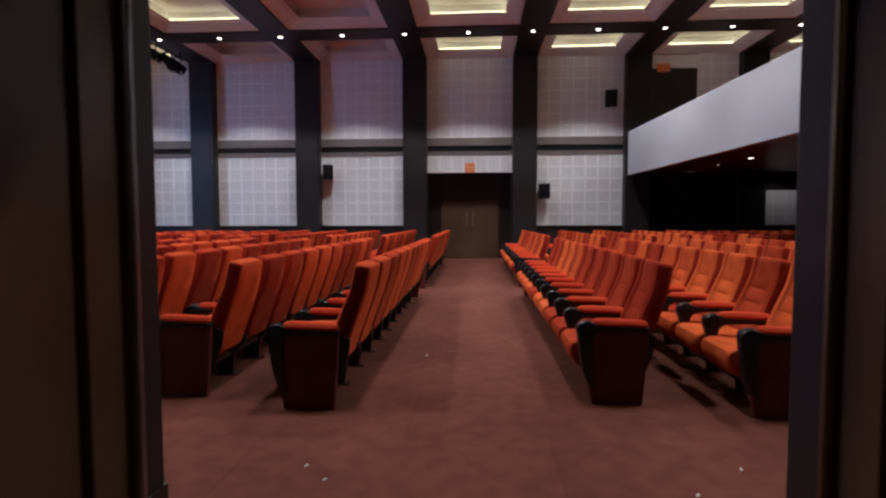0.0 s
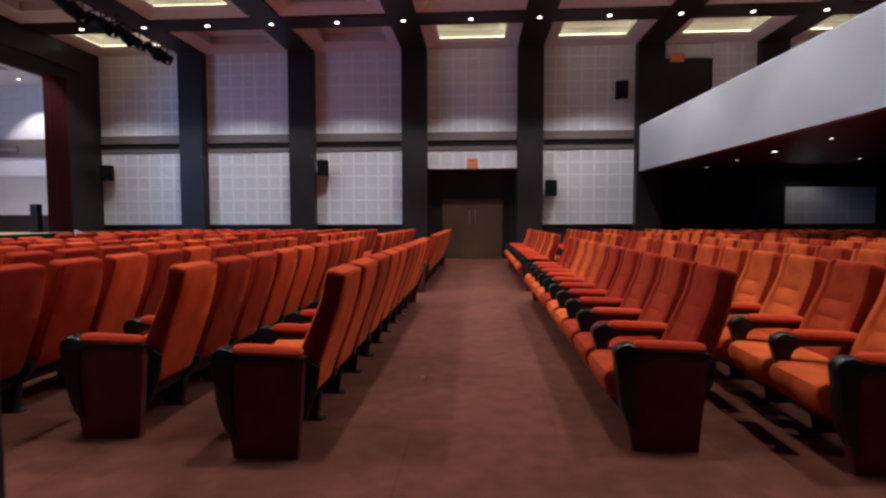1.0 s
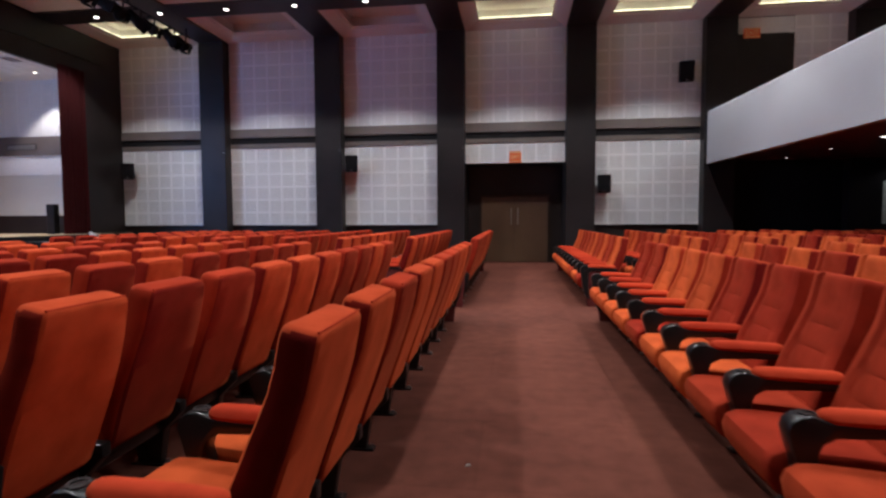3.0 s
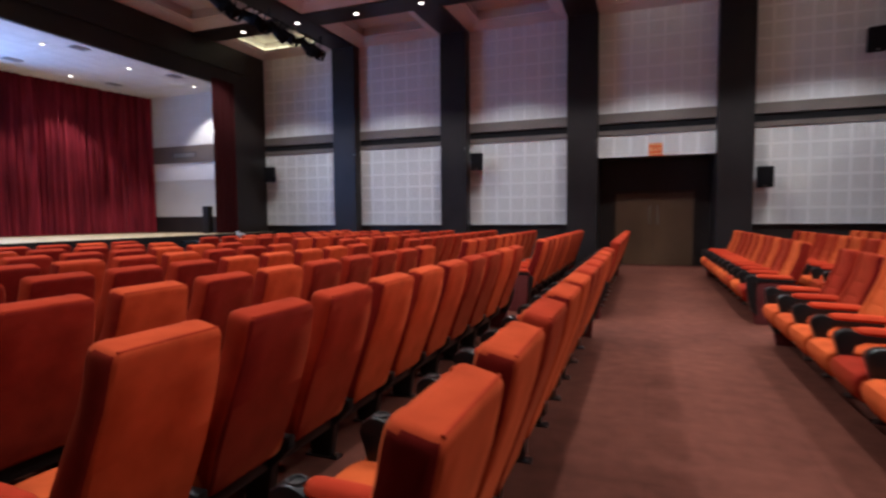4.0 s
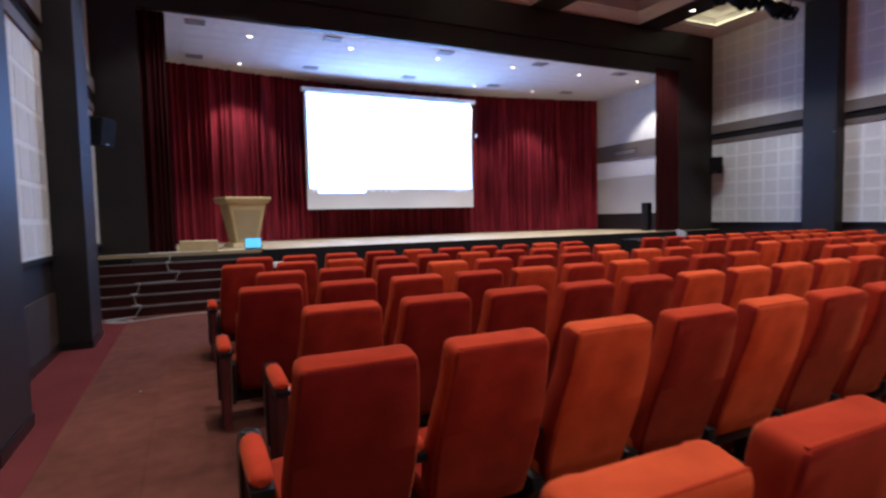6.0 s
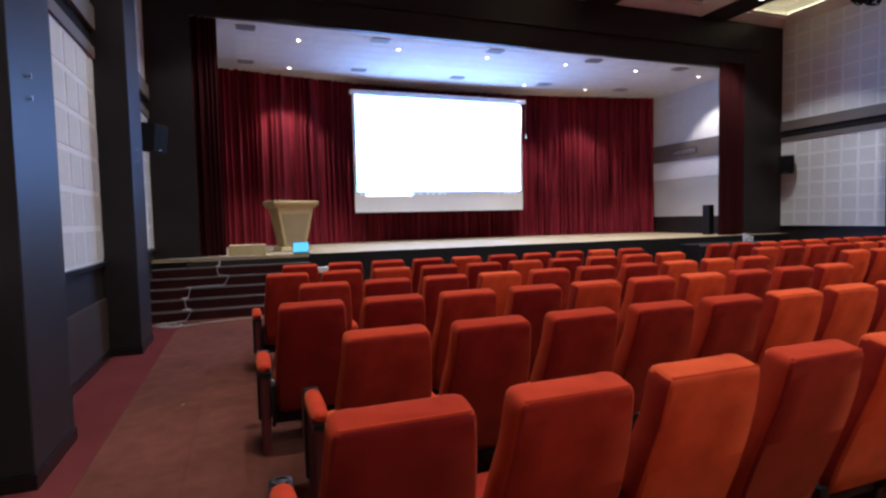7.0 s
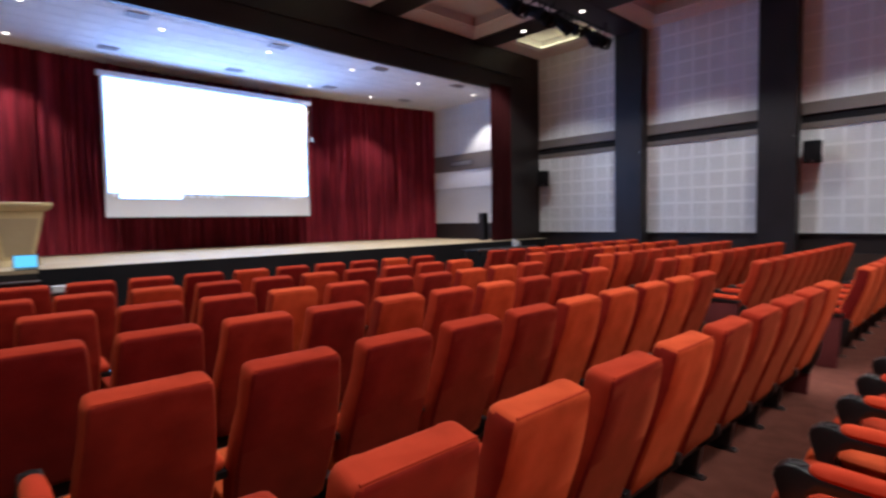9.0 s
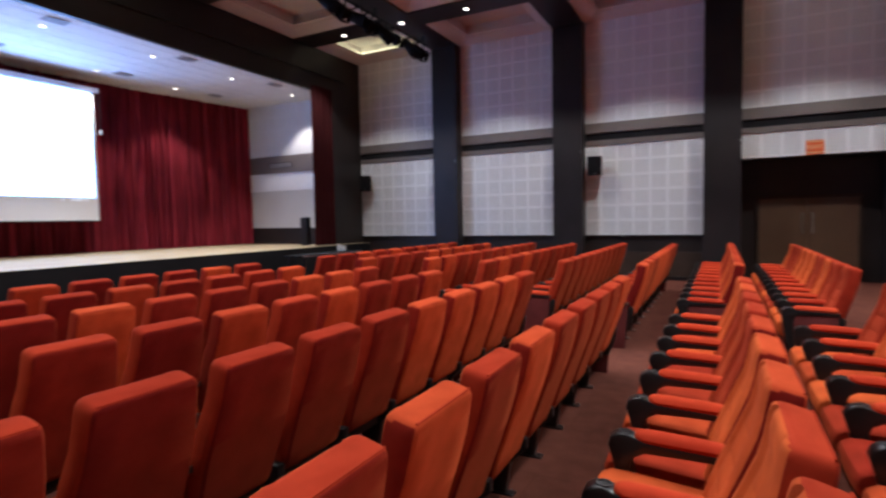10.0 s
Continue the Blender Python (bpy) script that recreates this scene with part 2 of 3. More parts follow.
S("wall_near", boxes((-18, -1.06, 2.42, 3.31, 0, 7.6), (1.84, BACK_X + 0.2, 2.42, 3.31, 0, 7.6), (-1.06, 1.84, 2.42, 3.31, 2.95, 7.6), (-1.06, -0.52, 2.42, 2.55, 0, 2.95), (1.38, 1.84, 2.42, 2.55, 0, 2.95), (-0.52, 1.38, 2.42, 2.55, 2.06, 2.95)), WENGE, "dark brown panelled wall with the entrance", "wall")
S("wall_back", B(BACK_X, BACK_X + 0.2, 2.42, 20.3, 0, 7.6), WENGE, "dark rear wall of the hall", "wall")
S("wall_stage", boxes((PROS_X - 0.12, PROS_X, 3.31, OPEN_Y0, STAGE_Z, 7.6), (PROS_X - 0.12, PROS_X, OPEN_Y1, 19.5, 0, 7.6), (PROS_X - 0.12, PROS_X, OPEN_Y0, OPEN_Y1, OPEN_Z, 7.6)), WENGE, "dark wall round the stage opening", "wall")
S("wall_vestibule", boxes((-2.6, -2.4, -2, 2.42, 0, 3), (3.2, 3.4, -2, 2.42, 0, 3), (-2.6, 3.4, -2.2, -2, 0, 3), (-2.6, 3.4, -2, 2.42, 2.9, 3)), WENGE, "dark entrance lobby walls", "wall")
S("trim_stage_header", boxes((PROS_X, PROS_X + 0.06, OPEN_Y0 - 0.4, OPEN_Y1 + 0.6, OPEN_Z + 0.5, 6.69)), LACQUER, "dark fascia above the stage opening", "trim")


def pillar(x, y0, y1, hook):
    """Dark lacquered pillar with two joint lines and, on some, a steel hook."""
    ob = root("pillar", "dark lacquered pillar on the panelled wall", "pillar", kind="structure")
    part("pillar_cladding", B(x - PILLAR_W / 2, x + PILLAR_W / 2, y0, y1, 0.1, 7.2, bevel=0.01), LACQUER, ob)
    part("pillar_base", B(x - PILLAR_W / 2 - 0.01, x + PILLAR_W / 2 + 0.01, y0 - 0.01, y1 + 0.01, 0, 0.1, bevel=0.004), BLACK, ob)
    if hook:
        fy = y0 if y0 > 10 else y1
        out = -0.05 if y0 > 10 else 0.05
        hx = x + 0.36 if out < 0 else x + 0.12
        for z in ((3.36,) if out < 0 else (2.38, 2.52)):
            bm = cyl(bmesh.new(), Matrix.Translation((hx, fy, z)) @ pose(0, 0, 0, 90 if out < 0 else -90), 0.007, 0.007, 0.025, 10)
            box(bm, hx - 0.01, hx + 0.01, *sorted((fy + out * 0.5, fy + out * 0.4)), z - 0.01, z + 0.02)
            part("hook", bm, STEEL, ob, "small steel hook")
    return ob


for c in PILLARS:
    pillar(c, WALL_F - PILLAR_OUT, WALL_F + 0.02, c < 0)
    cn = c + (0.17 if abs(c - PILLAR_0) < 0.1 else 0.21 if abs(c - PILLAR_0 - PITCH) < 0.1 else 0.1 if c < -8 else 0)
    pillar(cn, WALL_N - 0.02, WALL_N + PILLAR_OUT, c < -2)

# ---- ceiling ----
S("ceiling", B(-17.5, BACK_X + 0.2, 2.42, 20.3, 7.6, 7.8), CEIL, "ceiling slab above the coffers", "ceiling")
bm = bmesh.new()
for c in PILLARS:
    box(bm, c - 0.4, c + 0.4, WALL_N, WALL_F, BEAM_Z, 7.5)
for by in BEAMS_Y:
    box(bm, PROS_X, BACK_X, by - 0.4, by + 0.4, BEAM_Z + 0.004, 7.5)
S("ceiling_beams", bm, LACQUER, "dark grid of ceiling beams", "ceiling")


def coffer(x0, x1, y0, y1):
    """White stepped coffer between four beams."""
    bm = bmesh.new()
    rings = [(0, BEAM_Z + 0.05), (0.06, BEAM_Z + 0.06), (0.34, BEAM_Z + 0.17), (0.35, BEAM_Z + 0.2), (0.42, BEAM_Z + 0.21), (0.42, BEAM_Z + 0.25), (0.32, BEAM_Z + 0.25), (0.32, BEAM_Z + 0.5)]
    vs = []
    for d, z in rings:
        vs.append([bm.verts.new((x, y, z)) for x, y in ((x0 + d, y0 + d), (x1 - d, y0 + d), (x1 - d, y1 - d), (x0 + d, y1 - d))])
    for a, b in zip(vs, vs[1:]):
        for i in range(4):
            bm.faces.new((a[i], a[(i + 1) % 4], b[(i + 1) % 4], b[i]))
    bm.faces.new(vs[-1])
    return bm


ys = [WALL_N] + [v for b in BEAMS_Y for v in (b - 0.4, b + 0.4)] + [WALL_F]
xs = [PROS_X] + [v for c in PILLARS for v in (c - 0.4, c + 0.4)] + [BACK_X]
LIT = {(0, 4), (3, 4), (4, 4), (5, 4), (6, 4), (1, 3), (3, 3), (4, 3), (5, 3), (0, 2), (2, 2), (4, 2), (5, 2), (3, 1), (5, 1), (4, 0), (6, 0)}
for i in range(0, len(xs), 2):
    for j in range(0, len(ys), 2):
        x0, x1, y0, y1 = xs[i], xs[i + 1], ys[j], ys[j + 1]
        S("ceiling_coffer", coffer(x0, x1, y0, y1), CEIL, "white stepped ceiling coffer", "ceiling")
        if (i // 2, j // 2) in LIT:
            z, d = BEAM_Z + 0.252, 0.35
            S("cove_light", boxes((x0 + d, x1 - d, y1 - d - 0.03, y1 - d, z, z + 0.02), (x0 + d, x1 - d, y0 + d, y0 + d + 0.03, z, z + 0.02), (x0 + d, x0 + d + 0.03, y0 + d + 0.03, y1 - d - 0.03, z, z + 0.02), (x1 - d - 0.03, x1 - d, y0 + d + 0.03, y1 - d - 0.03, z, z + 0.02)), COVE_GLOW, "warm light strip in the ceiling coffer", "cove light")


def ring(bm, r0, r1, z0, z1, n=20):
    """A flat ring with a rim, about z."""
    vs = [[bm.verts.new((r * math.cos(2 * math.pi * k / n), r * math.sin(2 * math.pi * k / n), z)) for k in range(n)] for r, z in ((r0, z1), (r0, z0), (r1, z0), (r1, z1))]
    for a, b in zip(vs, vs[1:] + vs[:1]):
        for k in range(n):
            bm.faces.new((a[k], a[(k + 1) % n], b[(k + 1) % n], b[k]))
    return bm


RIM = mesh_of("rim", ring(bmesh.new(), 0.075, 0.1, -0.012, 0.0), STEEL, True)
LENS = mesh_of("lens", cyl(bmesh.new(), Matrix.Translation((0, 0, -0.006)), 0.075, 0.075, 0.005, 20), LAMP_GLOW)


def downlight(x, y, z, label, group, size=1.0):
    ob = root("downlight", label, "downlight", pose(x, y, z), group=group)
    for n, me in (("rim", RIM), ("lens", LENS)):
        p = new(n, me)
        p.parent, p.scale = ob, (size, size, 1)


for by in BEAMS_Y:
    for lx in LIGHT_X:
        downlight(lx, by, BEAM_Z, "round recessed downlight, lit, in a dark ceiling beam", "downlights in the beams", 0.8)
for lx, ly in STAGE_LIGHTS:
    downlight(lx, ly, OPEN_Z + 0.008, "round recessed downlight, lit, in the white stage ceiling", "downlights over the stage", 0.6)
for lx, ly in SOFFIT_LIGHTS:
    downlight(lx, ly, BALC_Z0 + 0.1, "small recessed downlight, lit, under the balcony", "downlights under the balcony", 0.9 if (lx, ly) == SOFFIT_LIGHTS[2] else 0.5)

# Invented fixture for the lobby fill lamp; it stays out of view.
downlight(0.6, 0.3, 2.9, "round recessed downlight, lit, added unseen in the lobby ceiling as fill light", "downlights in the lobby", 0.8)

# ---- long wall panels ----
TILE = 0.405
TILE_MESH = mesh_of("perforated_tile", B(-0.17, 0.17, -0.004, 0.004, -0.17, 0.17), PERF)


def wall_panel(x0, x1, y, s, z0, z1, single):
    """White board with perforated square fields; s is the side on which it stands (1: near wall)."""
    ya, yb = sorted((y, y - s * 0.02))
    ob = root("wall_panel", "white acoustic wall panel with square perforated fields", "wall panel", kind="structure")
    part("board", B(x0, x1, ya, yb, z0, z1), WHITE, ob)
    nx, nz = max(1, round((x1 - x0) / TILE)), max(1, round((z1 - z0) / TILE))
    px, pz = (x1 - x0) / nx, (z1 - z0) / nz
    spots = [(x0 + px * (i + 0.5), y + s * 0.001, z0 + pz * (j + 0.5)) for i in range(nx) for j in range(nz)]
    if single:
        for c in spots:
            p = new("perforated_tile", TILE_MESH)
            p.parent, p.location, p.scale = ob, c, (px / 0.405, 1, pz / 0.405)
    else:
        bm = bmesh.new()
        for x, yy, z in spots:
            box(bm, x - 0.42 * px, x + 0.42 * px, yy - 0.004, yy + 0.004, z - 0.42 * pz, z + 0.42 * pz)
        tagged(part("perforated_tiles", bm, PERF, ob), kind="stuff")
    return ob


for k in range(len(PILLARS) + 1):
    x0 = PILLARS[k - 1] + 0.4 if k else PROS_X
    x1 = PILLARS[k] - 0.4 if k < len(PILLARS) else BACK_X
    for y, s in ((WALL_F, -1), (WALL_N, 1)):
        door_bay = k == 3
        low, top = (2.95 if door_bay else 1.16), (3.52 if k < 5 else 2.3)
        if k != 5:
            wall_panel(x0, x1, y, s, low, top, k in (0, 1, 2, 3, 4) if s < 0 else k in (1, 2))
        if not (k == 5 and s < 0):
            wall_panel(x0, x1, y, s, 4.12, 7.2, False)
        else:
            wall_panel(7.65, x1, y, s, 4.12, 7.2, False)
        yc, yd = sorted((y - s * 0.02, y + s * 0.05))
        ye, yf = sorted((y - s * 0.02, y + s * 0.03))
        S("trim_band", B(x0, x1, yc, yd, 3.85, 4.118, bevel=0.006), TAUPE, "taupe band between the wall panels", "trim")
        S("trim_slot", B(x0, x1, *sorted((y - s * 0.02, y - s * 0.005)), 3.66, 3.85), STAGE_BLACK, "dark slot in the wall band", "trim")
        S("trim_band", B(x0, x1, ye, yf, 3.524, 3.66, bevel=0.006), TAUPE, "taupe band between the wall panels", "trim")
        if not door_bay and k < 6:
            S("trim_ledge", B(x0, x1, ye, yf, 1.1, 1.156, bevel=0.006), BLACK, "black ledge under the wall panel", "trim")
            S("dado_board", B(x0, x1, *sorted((y - s * 0.02, y + s * 0.01)), 0.1, 0.72, bevel=0.004), BROWN, "brown wooden dado board at the foot of the wall", "dado")
            S("baseboard", B(x0, x1, *sorted((y - s * 0.02, y + s * 0.025)), 0.0, 0.098, bevel=0.004), BLACK, "black baseboard", "baseboard")

# ---- doors ----
S("wall_door_recess", boxes((-1.3, 1.7, 20.4, 20.5, 0, 3.1)), WENGE, "dark recess of the far door", "wall")
door = root("door_1", "closed brown wooden double door with long steel handles", "door", kind="structure")
for s in (-1, 1):
    leaf = part("door_leaf", B(*sorted((0.2 + s * 0.003, 0.2 + s * 1.0)), 20.33, 20.38, 0.01, 2.0, bevel=0.004), DOOR_WOOD, door)
    bm = cyl(bmesh.new(), Matrix.Translation((0.2 + s * 0.1, 20.28, 1.15)), 0.012, 0.012, 0.5, 10)
    for z in (1.2, 1.6):
        cyl(bm, Matrix.Translation((0.2 + s * 0.1, 20.335, z)) @ pose(0, 0, 0, 90), 0.008, 0.008, 0.055, 8)
    part("door_handle", bm, STEEL, leaf, "long steel pull handle", True)
part("door_frame", boxes((-0.86, -0.8, 20.3, 20.4, 0, 2.07), (1.2, 1.26, 20.3, 20.4, 0, 2.07), (-0.8, 1.2, 20.3, 20.4, 2.01, 2.07)), BROWN, door)

entry = root("door_2", "brown veneered double door standing open towards the lobby", "door", kind="structure")
part("door_frame", boxes((-0.52, -0.44, 2.4, 2.57, 0, 2.06), (1.3, 1.38, 2.4, 2.57, 0, 2.06), (-0.44, 1.3, 2.4, 2.57, 1.99, 2.06)), DOOR_WOOD, entry)
for s, hx in ((-1, -0.46), (1, 1.32)):
    leaf = part("door_leaf", B(*sorted((hx, hx + s * 0.045)), 1.52, 2.39, 0.01, 1.98, bevel=0.004), DOOR_WOOD, entry)
    part("edge_strip", cyl(bmesh.new(), Matrix.Translation((hx + s * -0.035, 2.545, 0.01)), 0.014, 0.014, 1.98, 14), STEEL if s < 0 else BRASS, leaf, "rounded metal strip at the hinge edge", True)

upper = root("door_3", "dark door to the balcony", "door", kind="structure")
part("door_leaf", B(6.1, 7.5, 19.44, 19.5, 4.12, 6.29, bevel=0.004), LACQUER, upper)
S("wall_over_door", B(6.1, 7.62, 19.465, 19.5, 6.292, 6.72), PERF, "light perforated board above the balcony door", "wall panel")


def exit_sign(x, y, z, w, h):
    ob = root("exit_sign", "small orange exit sign with cream letters on the wall", "exit sign")
    part("sign_plate", B(x - w / 2, x + w / 2, y - 0.03, y, z - h / 2, z + h / 2, bevel=0.005), SIGN, ob)
    part("border_line", boxes((x - w / 2 + 0.01, x + w / 2 - 0.01, y - 0.034, y - 0.03, z - 0.02 - h * 0.32, z - h * 0.32), (x - w / 2 + 0.01, x + w / 2 - 0.01, y - 0.034, y - 0.03, z + h * 0.36, z + h * 0.36 + 0.02)), SIGN_TEXT, ob)
    cu = bpy.data.curves.new("sign_letters", "FONT")
    cu.body, cu.size, cu.align_x, cu.align_y, cu.extrude = "EXIT", w * 0.4, "CENTER", "CENTER", 0.002
    t = new("sign_letters", cu)
    dg = bpy.context.evaluated_depsgraph_get()
    me = bpy.data.meshes.new_from_object(t.evaluated_get(dg))
    bpy.data.objects.remove(t)
    me.materials.clear()
    me.materials.append(SIGN_TEXT)
    p = new("sign_letters", me)
    p.parent, p.matrix_local = ob, pose(x, y - 0.033, z, 90)
    return ob


exit_sign(0.215, WALL_F - 0.006, 3.11, 0.34, 0.33)
exit_sign(6.53, 19.432, 6.3, 0.42, 0.27)

# ---- balcony ----
def balcony_front():
    """A plain parapet that bows slightly away from the stage towards the near wall."""
    bm = bmesh.new()
    n = 12
    vs = []
    for i in range(n + 1):
        y = 3.31 + (WALL_F - 3.33) * i / n
        x = 5.42 + 0.044 * (19.15 - y)
        vs.append([bm.verts.new((x + dx, y, z)) for dx, z in ((-0.06, BALC_Z0), (-0.06, BALC_Z1 - 0.03), (-0.04, BALC_Z1), (0.1, BALC_Z1), (0.1, BALC_Z0))])
    for a, b in zip(vs, vs[1:]):
        for k in range(5):
            bm.faces.new((a[k], a[(k + 1) % 5], b[(k + 1) % 5], b[k]))
    bm.faces.new(vs[0]), bm.faces.new(vs[-1])
    return bm


def balcony_slab():
    bm = bmesh.new()
    lo = [bm.verts.new((x, y, BALC_Z0 + 0.1)) for x, y in ((5.44, WALL_F), (6.15, 3.31), (BACK_X, 3.31), (BACK_X, WALL_F))]
    hi = [bm.verts.new((*v.co.xy, BALC_Z0 + 0.3)) for v in lo]
    bm.faces.new(lo), bm.faces.new(hi)
    for i in range(4):
        bm.faces.new((lo[i], lo[(i + 1) % 4], hi[(i + 1) % 4], hi[i]))
    return bm


S("balcony_floor", balcony_slab(), SOFFIT, "dark reddish underside of the balcony", "balcony")
S("balcony_front", balcony_front(), BALC, "smooth white balcony front", "balcony")
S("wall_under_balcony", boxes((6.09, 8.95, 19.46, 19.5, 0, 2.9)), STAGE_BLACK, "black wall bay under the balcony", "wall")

# ---- stage ----
S("stage_floor", boxes((-17.2, STAGE_X, 3.31, 19.5, STAGE_Z - 0.06, STAGE_Z)), BEIGE, "pale wooden stage floor", "stage")
S("stage_front", boxes((STAGE_X - 0.15, STAGE_X - 0.06, 6.1, 19.5, 0, STAGE_Z - 0.06), (STAGE_X, STAGE_X + 0.02, 6.1, 19.5, 0.0, STAGE_Z - 0.005)), STAGE_BLACK, "black stage front", "stage")
RISE, TREAD, STEP_X = STAGE_Z / 6, 0.26, -10.7
for n in range(5):
    step = S("stage_step", B(STAGE_X, STEP_X - TREAD * n, 3.33, 6.1, n * RISE, (n + 1) * RISE - 0.002, bevel=0.01), STEP_CARPET, "dark maroon carpeted step up to the stage", "step")
    part("nosing", B(STEP_X - TREAD * n - 0.05, STEP_X - TREAD * n + 0.006, 3.33, 6.1, (n + 1) * RISE - 0.02, (n + 1) * RISE + 0.003, bevel=0.003), NOSING, step, "grey step nosing")
S("stage_ceiling", B(-17.2, PROS_X - 0.13, 3.4, 18.4, OPEN_Z + 0.02, OPEN_Z + 0.1), PERF_WHITE, "white stage ceiling", "ceiling")
bm = bmesh.new()
for i in range(9):
    for j in range(24):
        x, y = -16.9 + 0.5 * i, 4.55 + 0.56 * j
        box(bm, x - 0.2, x + 0.2, y - 0.23, y + 0.23, OPEN_Z + 0.0165, OPEN_Z + 0.03)
S("stage_ceiling_fields", bm, PERF_WHITE, "perforated fields of the stage ceiling", "ceiling")
S("wall_stage_side", boxes((-17.2, PROS_X - 0.3, 18.2, 18.3, 0.9, OPEN_Z + 0.1), (-17.2, PROS_X - 0.3, 4.3, 4.4, 0.9, OPEN_Z + 0.1), (-17.4, -17.2, 4.3, 18.3, 0.9, OPEN_Z + 0.1)), WENGE, "side and back walls of the stage", "wall")
wall_panel(-17.1, PROS_X - 0.3, 18.2, -1, 3.84, OPEN_Z + 0.02, False)
S("trim_band", B(-17.1, PROS_X - 0.3, 18.14, 18.2, 3.28, 3.84), TAUPE, "taupe band on the stage side wall", "trim")
S("wall_strip", B(-17.1, PROS_X - 0.3, 18.17, 18.2, 2.7, 3.278), WHITE, "white strip on the stage side wall", "wall panel")
S("wall_lower", B(-17.1, PROS_X - 0.3, 18.18, 18.2, 1.48, 2.698), GREYWALL, "grey lower part of the stage side wall", "wall panel")
for vx in (-12.75, -15.18):
    for n in range(5):
        v = root("ceiling_vent", "grey rectangular air vent in the stage ceiling", "vent", pose(vx, 5.1 + 2.78 * n, OPEN_Z + 0.01), group="stage ceiling vents")
        part("frame", boxes((-0.13, 0.13, -0.19, -0.17, -0.02, 0.0), (-0.13, 0.13, 0.17, 0.19, -0.02, 0.0), (-0.13, -0.11, -0.17, 0.17, -0.02, 0.0), (0.11, 0.13, -0.17, 0.17, -0.02, 0.0)), VENT, v)
        for k in range(5):
            part("slat", B(-0.1 + 0.045 * k, -0.075 + 0.045 * k, -0.17, 0.17, -0.014, -0.002), VENT, v)
v = root("wall_vent", "dark air vent in the taupe band of the stage wall", "vent")
part("frame", B(-15.0, -14.0, 18.125, 18.14, 3.45, 3.62, bevel=0.004), BLACK, v)
for k in range(3):
    part("slat", B(-14.97, -14.03, 18.115, 18.125, 3.475 + 0.045 * k, 3.495 + 0.045 * k), VENT, v)


def drape(pts, z0, z1, folds, depth, name, label, cloth):
    """A hanging pleated curtain along a smooth line of plan points."""
    n = folds * 10
    me = bpy.data.meshes.new(name)
    verts, faces = [], []
    rnd = random.Random(7)
    wob = [rnd.uniform(0.35, 1.4) for _ in range(folds + 2)]
    rows = (0, 0.15, 0.5, 0.85, 1)
    for i in range(n + 1):
        u = i / n
        p = (len(pts) - 1) * u
        k = min(int(p), len(pts) - 2)
        f = p - k
        a, b = Vector(pts[k]), Vector(pts[k + 1])
        d = (b - a).normalized()
        q = a.lerp(b, f)
        amp = depth * wob[int(u * folds)]
        ph = 2 * math.pi * (u * folds + 1.5 * noise.noise((u * folds * 0.4, 3.0, z0)))
        off = amp * (math.sin(ph) + 0.4 * math.sin(2 * ph + 1.1)) + 0.6 * depth * noise.noise((u * folds * 0.12, 9.0, z1))
        for j, h in enumerate(rows):
            o = off * (1.0 - 0.35 * h)
            verts.append((q.x - d.y * o, q.y + d.x * o, z0 + (z1 - z0) * h))
    for i in range(n):
        for j in range(len(rows) - 1):
            a = i * len(rows) + j
            faces.append((a, a + len(rows), a + len(rows) + 1, a + 1))
    me.from_pydata(verts, [], faces)
    me.materials.append(cloth)
    me.shade_smooth()
    return tagged(new(name, me), label, "curtain")


arc = [(-15.95 - 0.85 * math.sin(math.pi * i / 16), 4.4 + 13.75 * i / 16) for i in range(17)]
drape(arc, STAGE_Z + 0.02, OPEN_Z + 0.02, 84, 0.12, "stage_curtain", "deep red pleated backdrop curtain on the stage", CURTAIN)
# Both side curtains have their shade painted into the cloth colour.
drape([(-12.19, 17.06), (-12.19, 17.95)], STAGE_Z + 0.01, OPEN_Z + 0.12, 8, 0.045, "side_curtain", "red side curtain at the edge of the stage opening, darkened in colour for shade", LEG_SHADED)
drape([(-12.45, 3.9), (-12.45, 4.56)], STAGE_Z + 0.01, OPEN_Z + 0.3, 6, 0.045, "side_curtain", "red side curtain inside the stage opening, darkened in colour for shade", LEG_SHADED)

screen = root("projection_screen", "white projection screen with a bright blank page, hanging before the curtain", "projection screen")
SX = -15.9
part("screen_sheet", B(SX - 0.012, SX - 0.002, 7.82, 13.08, 1.8, 5.05), WHITE, screen)
part("projected_page", B(SX - 0.002, SX, 7.9, 13.0, 2.38, 5.03), SCREEN, screen)
bar = part("projected_taskbar", B(SX - 0.002, SX, 7.9, 13.0, 2.25, 2.376), TASKBAR, screen, "pale task bar of the projected picture")
part("search_field", B(SX, SX + 0.002, 8.13, 9.5, 2.25, 2.376), SCREEN, bar)
for k, (iy, w) in enumerate(((8.0, 0.07), (9.57, 0.05), (9.74, 0.16), (9.96, 0.1), (10.13, 0.1), (10.33, 0.12), (10.49, 0.08), (12.23, 0.05), (12.46, 0.07), (12.61, 0.14), (12.8, 0.06))):
    part("icon", B(SX, SX + 0.002, iy - w / 2, iy + w / 2, 2.28, 2.35), ICON_GLOW, bar)
part("screen_case", B(SX - 0.08, SX + 0.07, 7.75, 13.2, 5.05, 5.17, bevel=0.02), WHITE, screen, "white roller case")
part("bottom_rod", B(SX - 0.025, SX + 0.015, 7.8, 13.1, 1.765, 1.8, bevel=0.01), BLACK, screen, "black bottom rod")
part("pull_cord", cyl(bmesh.new(), Matrix.Translation((SX + 0.03, 13.2, 4.1)), 0.008, 0.008, 0.95, 8), BLACK, screen)
